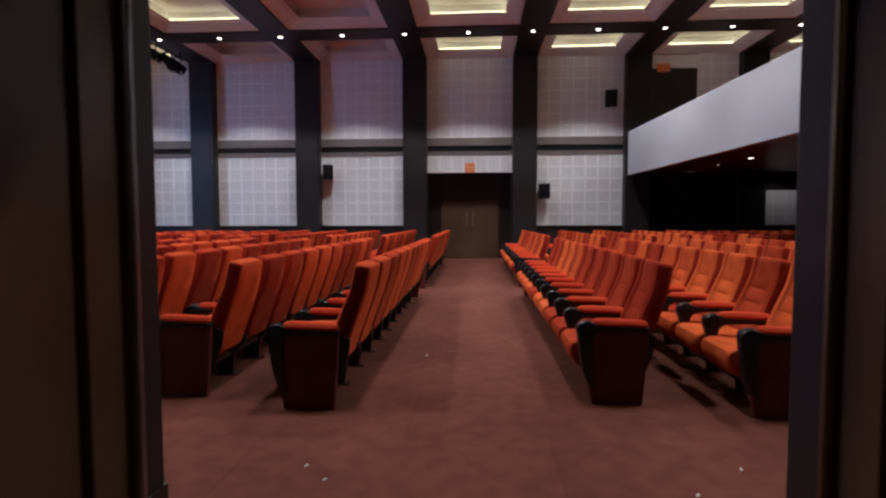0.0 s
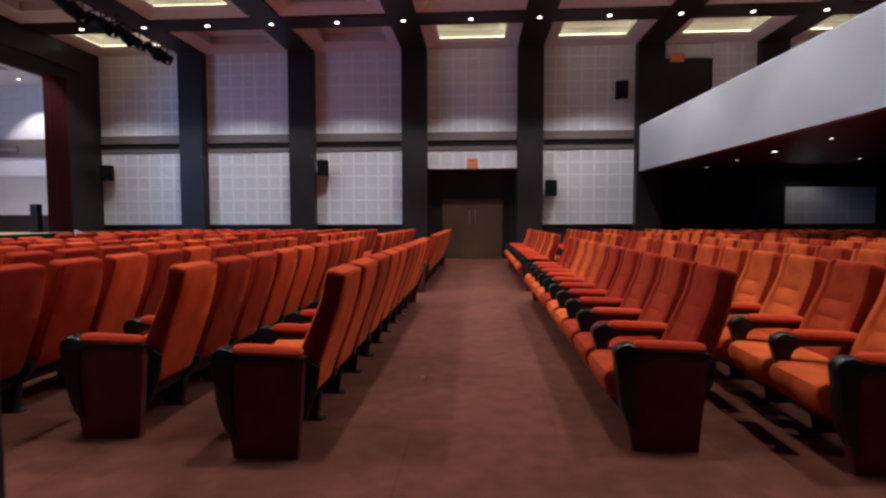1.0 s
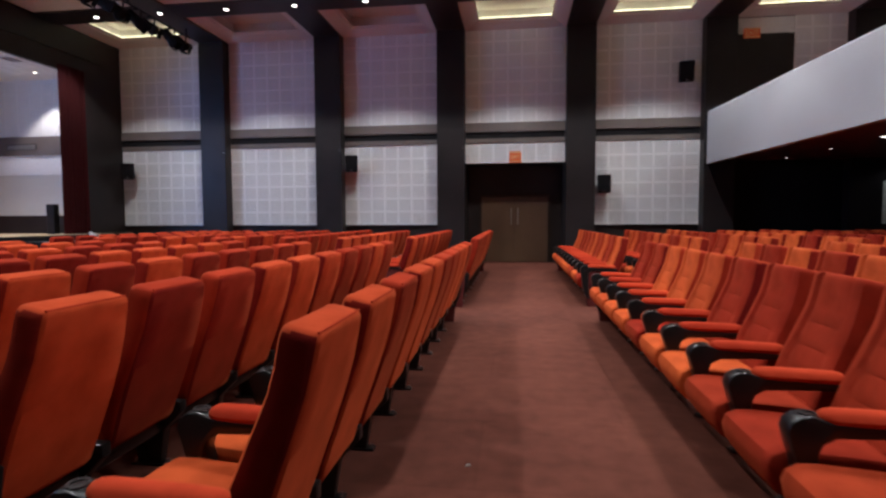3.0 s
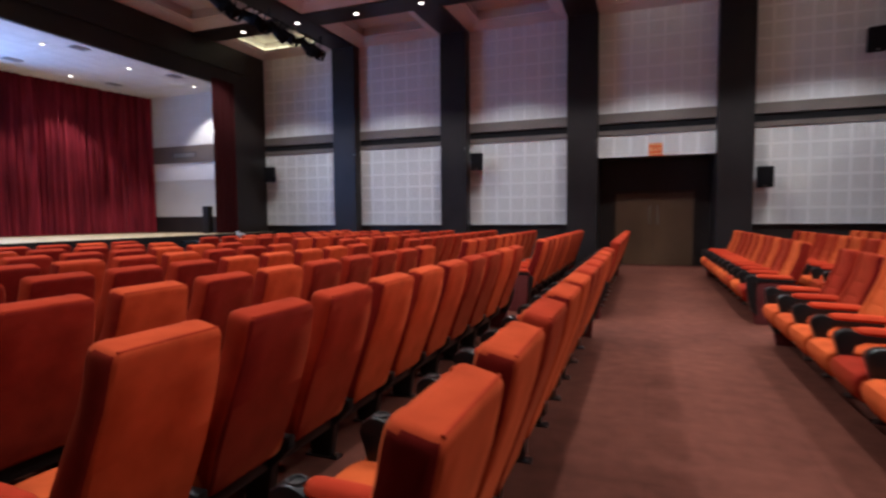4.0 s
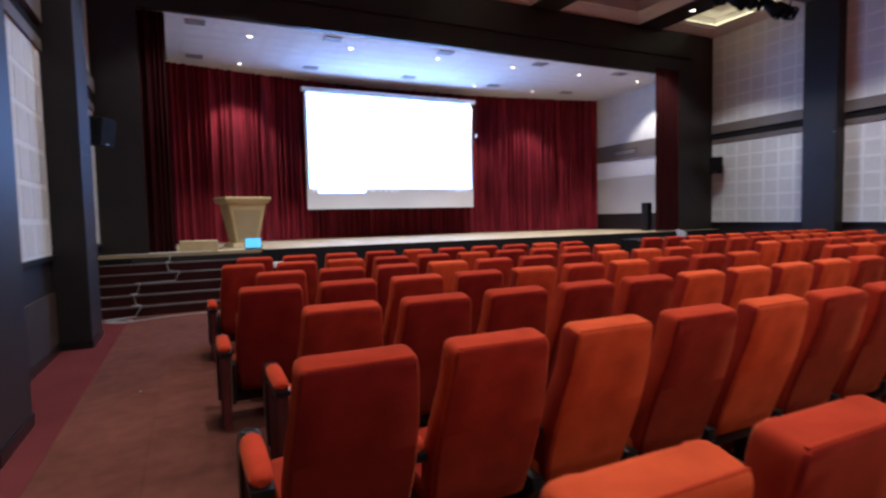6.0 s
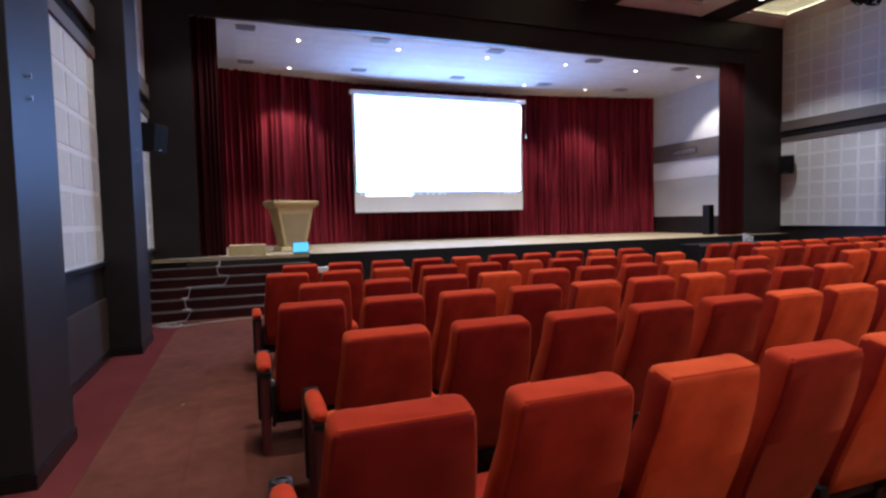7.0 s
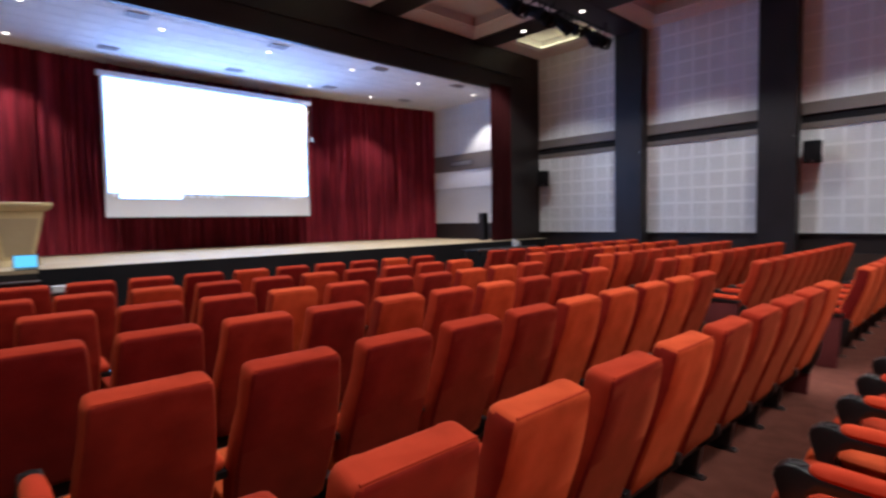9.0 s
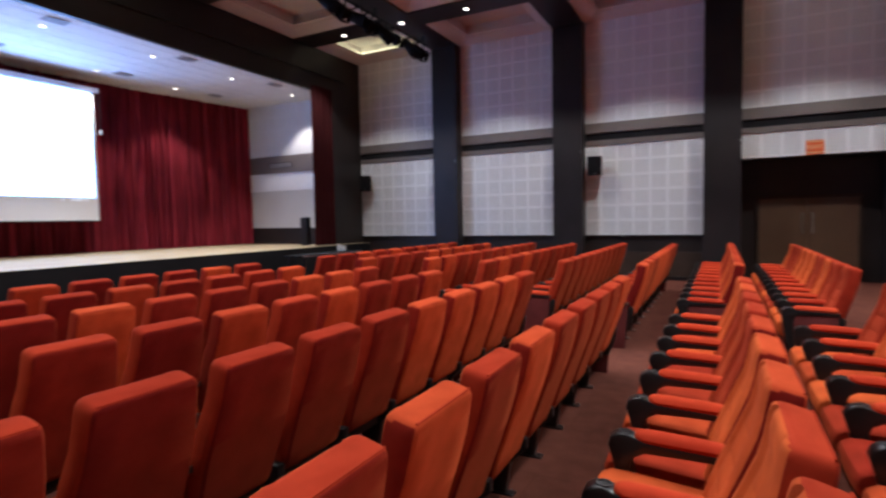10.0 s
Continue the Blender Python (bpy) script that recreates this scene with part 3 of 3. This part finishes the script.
part("cord_handle", cyl(bmesh.new(), Matrix.Translation((SX + 0.03, 13.2, 4.0)), 0.03, 0.02, 0.12, 10), WHITE, screen, "white cord handle", True)

# ---- lectern and the things on the stage ----
lectern = root("lectern", "cream wooden lectern tapering towards its foot, on the stage", "lectern", pose(-13.45, 5.9, STAGE_Z, 0, 0, 17))


def taper(x0, x1, y0, y1, z0, u0, u1, v0, v1, z1, bevel=0.01):
    bm = bmesh.new()
    lo = [bm.verts.new((x, y, z0)) for x, y in ((x0, y0), (x1, y0), (x1, y1), (x0, y1))]
    hi = [bm.verts.new((x, y, z1)) for x, y in ((u0, v0), (u1, v0), (u1, v1), (u0, v1))]
    bm.faces.new(lo), bm.faces.new(hi)
    for i in range(4):
        bm.faces.new((lo[i], lo[(i + 1) % 4], hi[(i + 1) % 4], hi[i]))
    bmesh.ops.recalc_face_normals(bm, faces=bm.faces)
    bmesh.ops.bevel(bm, geom=list(bm.edges), offset=bevel, segments=2, profile=0.5, affect="EDGES")
    return bm


part("foot", taper(-0.28, 0.28, -0.36, 0.36, 0, -0.24, 0.24, -0.32, 0.32, 0.1), CREAM, lectern)
part("body", taper(-0.2, 0.2, -0.25, 0.25, 0.1, -0.28, 0.28, -0.41, 0.41, 0.95), CREAM, lectern)
part("front_panel", taper(0.19, 0.215, -0.19, 0.19, 0.16, 0.262, 0.287, -0.31, 0.31, 0.82, 0.004), BEIGE, lectern, "paler sunk front panel")
part("top", taper(-0.3, 0.3, -0.44, 0.44, 0.95, -0.35, 0.35, -0.51, 0.51, 1.03), CREAM, lectern)
part("rim", B(-0.35, 0.35, -0.51, 0.51, 1.03, 1.1, bevel=0.015), CREAM, lectern)
mic = root("microphone", "thin black gooseneck microphone on the lectern", "microphone", pose(-13.45, 5.75, STAGE_Z + 1.1))
part("stem", cyl(bmesh.new(), pose(0, 0, 0.0, 6, 0, 0), 0.008, 0.006, 0.24, 8), BLACK, mic)
part("capsule", cyl(bmesh.new(), pose(0, -0.025, 0.24, 6, 0, 0), 0.016, 0.012, 0.06, 10), BLACK, mic)

low = root("wooden_block", "low cream wooden block lying at the stage edge", "wooden block")
part("block", B(-12.55, -12.08, 4.62, 5.3, STAGE_Z, STAGE_Z + 0.21, bevel=0.01), CREAM, low)

laptop = root("laptop", "open laptop with a bright cyan screen at the stage edge", "laptop", pose(-12.16, 5.97, STAGE_Z))
part("base", B(-0.1, 0.13, -0.16, 0.16, 0, 0.018, bevel=0.005), BLACK, laptop)
lid = part("lid", B(-0.125, -0.11, -0.16, 0.16, 0.018, 0.23, bevel=0.004), BLACK, laptop)
part("display", B(-0.11, -0.107, -0.15, 0.15, 0.03, 0.22), LAPTOP_GLOW, lid, "glowing cyan display")

speaker_box = root("column_speaker", "slim black column loudspeaker standing on the stage", "loudspeaker", pose(-12.95, 17.5, STAGE_Z))
part("cabinet", B(-0.12, 0.12, -0.1, 0.1, 0, 0.86, bevel=0.015), BLACK, speaker_box)
part("grille", B(0.12, 0.128, -0.08, 0.08, 0.05, 0.82), STAGE_BLACK, speaker_box)

table = root("folding_table", "long black table with a pale metal edge before the stage", "table", pose(-10.95, 16.0, 0))
part("tabletop", B(-0.3, 0.3, -1.2, 1.2, 0.8, 0.83, bevel=0.004), MATT_BLACK, table)
part("edge", B(0.3, 0.306, -1.2, 1.2, 0.795, 0.834), STEEL, table, "pale metal edge")
for lx in (-0.25, 0.25):
    for ly in (-1.1, 1.1):
        part("leg", B(lx - 0.02, lx + 0.02, ly - 0.02, ly + 0.02, 0, 0.8), BLACK, table)
for i, (dy, h) in enumerate(((0.62, 0.2), (0.75, 0.16), (0.86, 0.13))):
    b = root("paper_cup", "white paper cup on the black table", "cup", pose(-11.0, 16.0 + dy, 0.83), group="cups on the table")
    part("cup", cyl(bmesh.new(), Matrix(), 0.03, 0.045, h, 14), PAPER, b, "", True)

stand = root("side_table", "small black side table before the stage", "table", pose(-11.35, 6.35, 0))
part("tabletop", B(-0.2, 0.2, -0.2, 0.2, 0.6, 0.625, bevel=0.004), BLACK, stand)
for lx in (-0.17, 0.17):
    for ly in (-0.17, 0.17):
        part("leg", B(lx - 0.015, lx + 0.015, ly - 0.015, ly + 0.015, 0, 0.6), BLACK, stand)
tissue = root("tissue_box", "white tissue box on the side table", "box", pose(-11.35, 6.3, 0.625))
part("carton", B(-0.06, 0.06, -0.12, 0.12, 0, 0.09, bevel=0.006), PAPER, tissue)


def cable(name, pts, r, material, label, order=3):
    cu = bpy.data.curves.new(name, "CURVE")
    cu.dimensions, cu.bevel_depth, cu.bevel_resolution = "3D", r, 2
    sp = cu.splines.new("NURBS")
    sp.points.add(len(pts) - 1)
    for q, c in zip(sp.points, pts):
        q.co = (*c, 1)
    sp.use_endpoint_u, sp.order_u = True, order
    cu.materials.append(material)
    return tagged(new(name, cu), label, "cable")


def on_step(n, d):
    """A place on the n-th tread (0: the floor), d in front of the riser behind it."""
    return STEP_X - TREAD * n + d, n * RISE + 0.012


def over_nose(n):
    return STEP_X - TREAD * n + 0.025, (n + 1) * RISE + 0.018


route = [(STAGE_X - 0.3, 4.75, STAGE_Z + 0.012), (STAGE_X - 0.05, 4.45, STAGE_Z + 0.014)]
for n, ya, yb in ((4, 4.4, 4.5), (3, 4.62, 4.35), (2, 4.0, 3.86), (1, 3.92, 4.02), (0, 4.05, 3.75)):
    (ax, az), (bx, bz) = over_nose(n), on_step(n, 0.03)
    route += [(ax - 0.12, (ya + yb) / 2, az - 0.006), (ax, ya, az), (bx, 0.7 * ya + 0.3 * yb, bz), (bx + 0.09, yb, bz)]
route += [(-10.5, 3.6, 0.012), (-10.35, 3.52, 0.012), (-10.2, 3.7, 0.012), (-10.3, 3.95, 0.012), (-10.45, 3.8, 0.012), (-10.25, 3.6, 0.012), (-10.1, 3.8, 0.012), (-10.3, 4.25, 0.012), (-10.42, 4.8, 0.012), (-10.4, 5.3, 0.012)]
cable("white_cable", route, 0.0065, VENT, "white cable trailing down the stage steps", 2)
cable("white_cable", [(STAGE_X + 0.02 + 0.03 * math.sin(i), 3.6 + 0.2 * i, STAGE_Z + 0.01) for i in range(9)], 0.006, PAPER, "white cable along the stage edge")
cable("black_cable", [(-10.4 + 0.12 * math.sin(2.3 * i), 3.5 + 0.11 * i, 0.012) for i in range(8)], 0.009, BLACK, "black cable coiled on the carpet")


# ---- loudspeakers on the long walls ----
def wall_speaker(x, y, z, turn, tilt, w=0.36, h=0.5):
    ob = root("wall_speaker", "black loudspeaker on a bracket on the wall", "loudspeaker", pose(x, y, z, tilt, 0, turn), group="wall loudspeakers")
    part("cabinet", taper(-w / 2, w / 2, -0.15, 0.1, -h / 2, -w / 2, w / 2, -0.15, 0.1, h / 2, 0.03), MATT_BLACK, ob)
    part("grille", B(-w / 2 + 0.02, w / 2 - 0.02, -0.16, -0.15, -h / 2 + 0.02, h / 2 - 0.02, bevel=0.004), MATT_BLACK, ob)
    part("badge", B(-0.03, 0.03, -0.163, -0.16, -h / 2 + 0.04, -h / 2 + 0.055), STEEL, ob, "small pale badge")
    bm = B(-0.03, 0.03, 0.1, 0.26, -0.03, 0.03)
    box(bm, -0.04, 0.04, 0.24, 0.27, -0.16, 0.1)
    part("bracket", bm, BLACK, ob)


wall_speaker(-4.6, WALL_F - 0.27, 2.98, 12, 8)
wall_speaker(-11.9, WALL_F - 0.27, 2.87, 30, 8)
wall_speaker(2.69, WALL_F - 0.27, 2.3, -14, 8)
wall_speaker(4.82, WALL_F - 0.27, 5.3, -12, 10, 0.38, 0.55)
wall_speaker(-10.7, WALL_N + 0.27, 2.95, 150, 8, 0.34, 0.45)


# ---- stage spotlights under the beam ----
batten = root("lighting_bar", "black steel lighting bar under a ceiling beam", "lighting bar")
part("pipe", cyl(bmesh.new(), pose(-8.98, 13.2, 6.5, -90), 0.025, 0.025, 5.0, 12), BLACK, batten, "", True)
for y in (13.4, 15.7, 18.0):
    part("hanger", B(-9.0, -8.96, y - 0.02, y + 0.02, 6.5, 6.7), BLACK, batten)
for y, yaw, tilt in ((17.75, 70, 50), (17.25, 100, 40), (16.45, 85, 55), (15.95, 110, 45), (15.35, 75, 50), (14.95, 95, 60), (14.35, 80, 45), (13.95, 105, 50)):
    lamp = root("stage_spotlight", "black stage spotlight with barn doors on the lighting bar, unlit", "spotlight", pose(-8.98, y, 6.46), group="stage spotlights")
    aim = pose(0, 0, -0.24, 0, 0, yaw) @ pose(0, 0, 0, 180 - tilt)
    bm = cyl(bmesh.new(), aim @ Matrix.Translation((0, 0, -0.22)), 0.11, 0.135, 0.4, 16)
    part("housing", bm, MATT_BLACK, lamp, "", True)
    for k in range(4):
        bm = B(-0.12, 0.12, 0.13, 0.136, 0.18, 0.32)
        bm.transform(aim @ Matrix.Rotation(k * math.pi / 2, 4, "Z"))
        part("barn_door", bm, MATT_BLACK, lamp)
    part("yoke", boxes((-0.155, -0.142, -0.025, 0.025, -0.27, -0.02), (0.142, 0.155, -0.025, 0.025, -0.27, -0.02), (-0.155, 0.155, -0.025, 0.025, -0.03, -0.01), (-0.03, 0.03, -0.03, 0.03, -0.02, 0.06)), BLACK, lamp)

# ---- litter on the carpet ----
for x, y, r in ((-0.05, 6.55, 20), (-0.58, 20.15, 5), (1.55, 3.9, 40), (1.9, 4.2, 70), (-0.35, 3.95, 10), (-6.2, 4.35, 30), (-0.5, 4.1, 55), (0.35, 3.55, 15)):
    scrap = root("paper_scrap", "tiny crumpled scrap of paper on the carpet", "scrap", pose(x, y, 0.0, 0, 0, r), group="scraps on the carpet")
    bm = B(-0.011, 0.011, -0.005, 0.005, 0, 0.005)
    for v in bm.verts:
        v.co.z += 0.004 * (v.co.x > 0)
    part("scrap", bm, PAPER, scrap)


# ---- chairs ----
def ease(t):
    return t * t * (3 - 2 * t)


def back_mesh():
    """Upholstered back: upright head whose top falls to the rear, reclined below, side bolsters in front, flat behind."""
    bm = bmesh.new()
    # height, back face x, thickness, half width
    keys = [(0.3, -0.225, 0.14, 0.222), (0.45, -0.175, 0.15, 0.238), (0.6, -0.12, 0.15, 0.242), (0.75, -0.068, 0.138, 0.234), (0.88, -0.028, 0.126, 0.22), (1.045, 0.0, 0.122, 0.21)]

    def at(z):
        for p, q in zip(keys, keys[1:]):
            if z <= q[0]:
                f = (z - p[0]) / (q[0] - p[0])
                return [u + (v - u) * f for u, v in zip(p, q)][1:]
        return list(keys[-1][1:])

    seams = (0.55, 0.67, 0.79)
    heights = sorted([0.285, 0.296, 0.32, 0.4, 0.48, 0.6, 0.73, 0.86, 0.93, 0.985, 1.01, 1.024, 1.034, 1.041, 1.045] + [c + d for c in seams for d in (-0.012, 0.0, 0.012)])
    rings = []
    for z in heights:
        xb, th, w = at(max(z, 0.3))
        cut = 0.03 if z < 0.29 else 0.012 if z < 0.3 else 0.028 if z > 1.044 else 0.0155 if z > 1.04 else 0.0075 if z > 1.03 else 0.003 if z > 1.02 else 0.001 if z > 1.0 else 0.0
        end = cut > 0.01
        tight = 0.4 if z > 1.0 else 1.0
        xb, th, w = xb - cut * tight, th - cut * (1 + tight), w - cut
        pts = []
        for f, d in ((-1, 0.24), (-0.975, 0.08), (-0.92, 0.0), (-0.45, 0.0), (0, 0.0), (0.45, 0.0), (0.92, 0.0), (0.975, 0.08), (1, 0.24)):
            pts.append((xb - d * th, f * w))
        front = xb - th
        groove = 0.0 if end else 0.014
        dish = 0.0 if end or z > 0.93 else 0.012
        if any(abs(z - c) < 0.001 for c in seams):
            dish += 0.009
        for f, d in ((1, 0.28), (0.97, 0.08), (0.9, 0.0), (0.72, -0.004), (0.62, groove), (0.5, dish * 0.8), (0.2, dish), (-0.2, dish), (-0.5, dish * 0.8), (-0.62, groove), (-0.72, -0.004), (-0.9, 0.0), (-0.97, 0.08), (-1, 0.28)):
            pts.append((front + (d * th if d >= 0.05 else d), f * w))
        back = at(max(z, 0.3))[0]
        fall = 0.032 * ease(min(max((z - 0.9) / 0.145, 0), 1))
        rings.append([bm.verts.new((x, y, z + fall * (min((back - x) / 0.122, 1) - 0.55))) for x, y in pts])
    n = len(rings[0])
    for a, b in zip(rings, rings[1:]):
        for i in range(n):
            bm.faces.new((a[i], a[(i + 1) % n], b[(i + 1) % n], b[i]))
    bm.faces.new(rings[0]), bm.faces.new(rings[-1])
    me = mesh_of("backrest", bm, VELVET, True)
    for cloth in (VELVET_FRONT_LIT, VELVET_LIT, VELVET_LIT):
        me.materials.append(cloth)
    # Light painted by face direction: fronts, tops and sides lighter, rear darker.
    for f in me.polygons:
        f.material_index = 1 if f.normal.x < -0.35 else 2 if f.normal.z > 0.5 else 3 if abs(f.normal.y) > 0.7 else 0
    return me


def cushion_mesh():
    """Thick seat cushion, crowned, with a rounded overhanging front."""
    bm = bmesh.new()
    side = [(-0.24, 0.3), (-0.24, 0.41), (-0.28, 0.43), (-0.5, 0.45), (-0.66, 0.462), (-0.72, 0.46), (-0.765, 0.437), (-0.78, 0.395), (-0.765, 0.33), (-0.72, 0.27), (-0.655, 0.245), (-0.4, 0.27)]
    cx, cz = -0.5, 0.38
    rings = []
    for y, k in ((-0.232, 0.74), (-0.227, 0.88), (-0.212, 0.965), (-0.178, 1.0), (0, 1.03), (0.178, 1.0), (0.212, 0.965), (0.227, 0.88), (0.232, 0.74)):
        kx = 1 - (1 - k) * 0.35
        rings.append([bm.verts.new((cx + (x - cx) * kx, y, cz + (z - cz) * k)) for x, z in side])
    n = len(side)
    for a, b in zip(rings, rings[1:]):
        for i in range(n):
            bm.faces.new((a[i], a[(i + 1) % n], b[(i + 1) % n], b[i]))
    bm.faces.new(rings[0]), bm.faces.new(rings[-1])
    return mesh_of("seat", bm, VELVET_FRONT_LIT, True)


def pad_mesh():
    """Padded armrest top with round ends, sloping slightly down to the back."""
    bm = bmesh.new()
    rings = []
    n = 10
    for x, k in ((-0.622, 0.3), (-0.617, 0.62), (-0.602, 0.86), (-0.575, 0.99), (-0.5, 1.04), (-0.36, 1.02), (-0.265, 0.93), (-0.237, 0.78), (-0.225, 0.4)):
        zc = 0.602 + 0.05 * (-0.38 - x) * 0.6
        rings.append([bm.verts.new((x, 0.046 * k * math.cos(2 * math.pi * i / n), zc + 0.036 * k * math.sin(2 * math.pi * i / n))) for i in range(n)])
    for a, b in zip(rings, rings[1:]):
        for i in range(n):
            bm.faces.new((a[i], a[(i + 1) % n], b[(i + 1) % n], b[i]))
    bm.faces.new(rings[0]), bm.faces.new(rings[-1])
    return mesh_of("armrest_pad", bm, PAD, True)


def extruded(prof, half, bevel):
    bm = bmesh.new()
    a = [bm.verts.new((x, -half, z)) for x, z in prof]
    b = [bm.verts.new((x, half, z)) for x, z in prof]
    bm.faces.new(a), bm.faces.new(b)
    n = len(prof)
    for i in range(n):
        bm.faces.new((a[i], a[(i + 1) % n], b[(i + 1) % n], b[i]))
    bmesh.ops.recalc_face_normals(bm, faces=bm.faces)
    sharp = [e for e in bm.edges if abs(e.verts[0].co.y - e.verts[1].co.y) < 1e-6]
    bmesh.ops.bevel(bm, geom=sharp, offset=bevel, segments=2, profile=0.5, affect="EDGES")
    return bm


def arm_mesh():
    """Black moulded arm: a rail, a rounded cup-holder nose and a front post that sweeps down and back."""
    prof = [(-0.21, 0.545), (-0.21, 0.575), (-0.4, 0.588), (-0.585, 0.596), (-0.625, 0.61), (-0.66, 0.622), (-0.7, 0.617), (-0.732, 0.595), (-0.742, 0.56), (-0.725, 0.5), (-0.702, 0.42), (-0.692, 0.34), (-0.655, 0.31), (-0.622, 0.33), (-0.624, 0.42), (-0.636, 0.475), (-0.62, 0.515), (-0.575, 0.54), (-0.4, 0.545)]
    bm = extruded(prof, 0.043, 0.009)
    return mesh_of("armrest", bm, BLACK, True)


def cup_mesh():
    bm = ring(bmesh.new(), 0.022, 0.032, 0.0, 0.005, 16)
    return mesh_of("cup_ring", bm, LACQUER, True)


def leg_mesh():
    prof = [(-0.2, 0.36), (-0.56, 0.36), (-0.66, 0.38), (-0.6, 0.26), (-0.49, 0.2), (-0.46, 0.012), (-0.33, 0.012), (-0.3, 0.2), (-0.2, 0.3)]
    bm = extruded(prof, 0.028, 0.006)
    box(bm, -0.5, -0.285, -0.033, 0.033, 0.0, 0.01)
    return mesh_of("leg", bm, BLACK, True)


def bolt_mesh():
    bm = cyl(bmesh.new(), pose(0, 0, 0.012), 0.014, 0.01, 0.014, 8)
    return mesh_of("bolt", bm, STEEL, True)


def welt_mesh():
    """Sewn welt along the rear edge of the head."""
    bm = cyl(bmesh.new(), pose(-0.0125, -0.19, 1.0292, -90), 0.0045, 0.0045, 0.38, 8)
    return mesh_of("welt", bm, VELVET_LIT, True)


def plate_mesh():
    """Black side plate that carries the lower back, at the outer side of an end chair."""
    prof = [(-0.3, 0.2), (-0.23, 0.2), (-0.16, 0.38), (-0.145, 0.5), (-0.2, 0.53), (-0.28, 0.36)]
    return mesh_of("hinge_plate", extruded(prof, 0.012, 0.004), BLACK, True)


def bar_mesh():
    """Dark frame under the seat and behind its lower back."""
    bm = B(-0.64, -0.31, -0.25, 0.25, 0.185, 0.285, bevel=0.02)
    return mesh_of("seat_frame", bm, BLACK, True)


def end_mesh():
    prof = [(-0.625, 0.0), (-0.255, 0.0), (-0.23, 0.3), (-0.215, 0.552), (-0.69, 0.552), (-0.682, 0.35), (-0.65, 0.15)]
    return mesh_of("end_panel", extruded(prof, 0.03, 0.012), MAROON, True)


def shield_mesh():
    """Black front edge of an end panel, from the cup holder down, curving in under the seat."""
    prof = [(-0.6, 0.555), (-0.738, 0.555), (-0.732, 0.5), (-0.722, 0.42), (-0.712, 0.33), (-0.692, 0.24), (-0.662, 0.165), (-0.622, 0.12), (-0.6, 0.13), (-0.612, 0.24), (-0.618, 0.36), (-0.622, 0.46), (-0.61, 0.52)]
    return mesh_of("front_shield", extruded(prof, 0.049, 0.014), BLACK, True)


PARTS = {"backrest": back_mesh(), "seat": cushion_mesh(), "armrest_pad": pad_mesh(), "armrest": arm_mesh(), "leg": leg_mesh(), "end_panel": end_mesh(),
         "front_shield": shield_mesh(), "seat_frame": bar_mesh(), "hinge_plate": plate_mesh(), "welt": welt_mesh(), "cup_ring": cup_mesh(), "bolt": bolt_mesh()}
SEAT_W = 0.554


def chair(x, y, first, last, group, brushed):
    """One chair; neighbours share the arm between them, which belongs to the one at its higher side."""
    label = "orange-red velvet auditorium chair with black armrests, bolted to the carpet"
    if first or last:
        label = "orange-red velvet auditorium chair with a maroon end panel"
    ob = root("auditorium_chair", label, "chair", pose(x, y, 0), group=group)
    place = [("backrest", 0), ("welt", 0), ("seat", 0), ("seat_frame", 0)]
    for s in ((-1, 1) if last else (-1,)):
        at_end = (first and s < 0) or (last and s > 0)
        dy = s * (SEAT_W / 2 + (0.03 if at_end else 0))
        place += [("armrest_pad", dy), ("armrest", dy)]
        place += [("end_panel", dy), ("front_shield", dy), ("hinge_plate", s * 0.258)] if at_end else [("leg", dy)]
    for n, dy in place:
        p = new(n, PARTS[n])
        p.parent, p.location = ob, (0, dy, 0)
        # Brushed backs turn the painted sheen round: lighter rear and top, darker sides.
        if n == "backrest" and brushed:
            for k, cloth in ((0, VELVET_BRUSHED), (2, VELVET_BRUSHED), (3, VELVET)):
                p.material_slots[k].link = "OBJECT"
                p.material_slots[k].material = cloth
        for sub, own, bx, z in (("cup_ring", "armrest", -0.662, 0.6195), ("bolt", "leg", -0.305, 0), ("bolt", "leg", -0.482, 0)):
            if n == own:
                q = new(sub, PARTS[sub])
                q.parent, q.location = p, (bx, 0, z)


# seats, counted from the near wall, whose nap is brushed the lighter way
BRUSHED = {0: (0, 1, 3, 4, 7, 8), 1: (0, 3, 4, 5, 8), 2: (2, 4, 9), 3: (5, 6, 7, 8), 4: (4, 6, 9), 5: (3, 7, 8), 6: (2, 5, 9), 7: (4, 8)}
nap = random.Random(11)


def row(x, y, count, group, bright=None):
    for i in range(count):
        chair(x, y + i * SEAT_W, i == 0, i == count - 1, group, i in bright if bright else nap.random() < 0.25)


for i in range(8):
    x, odd = -0.325 - 1.065 * i, i % 2
    row(x, 5.54 if odd else 5.31, 10, "chairs before the cross aisle", BRUSHED[i])
    row(x, 12.32 if odd else 12.05, 10, "chairs before the cross aisle")
for j in range(9):
    x, odd = 1.93 + 1.06 * j, j % 2
    row(x, 5.31 if odd else 5.54, 10, "chairs behind the cross aisle")
    row(x, 12.05 if odd else 12.32, 10, "chairs behind the cross aisle")
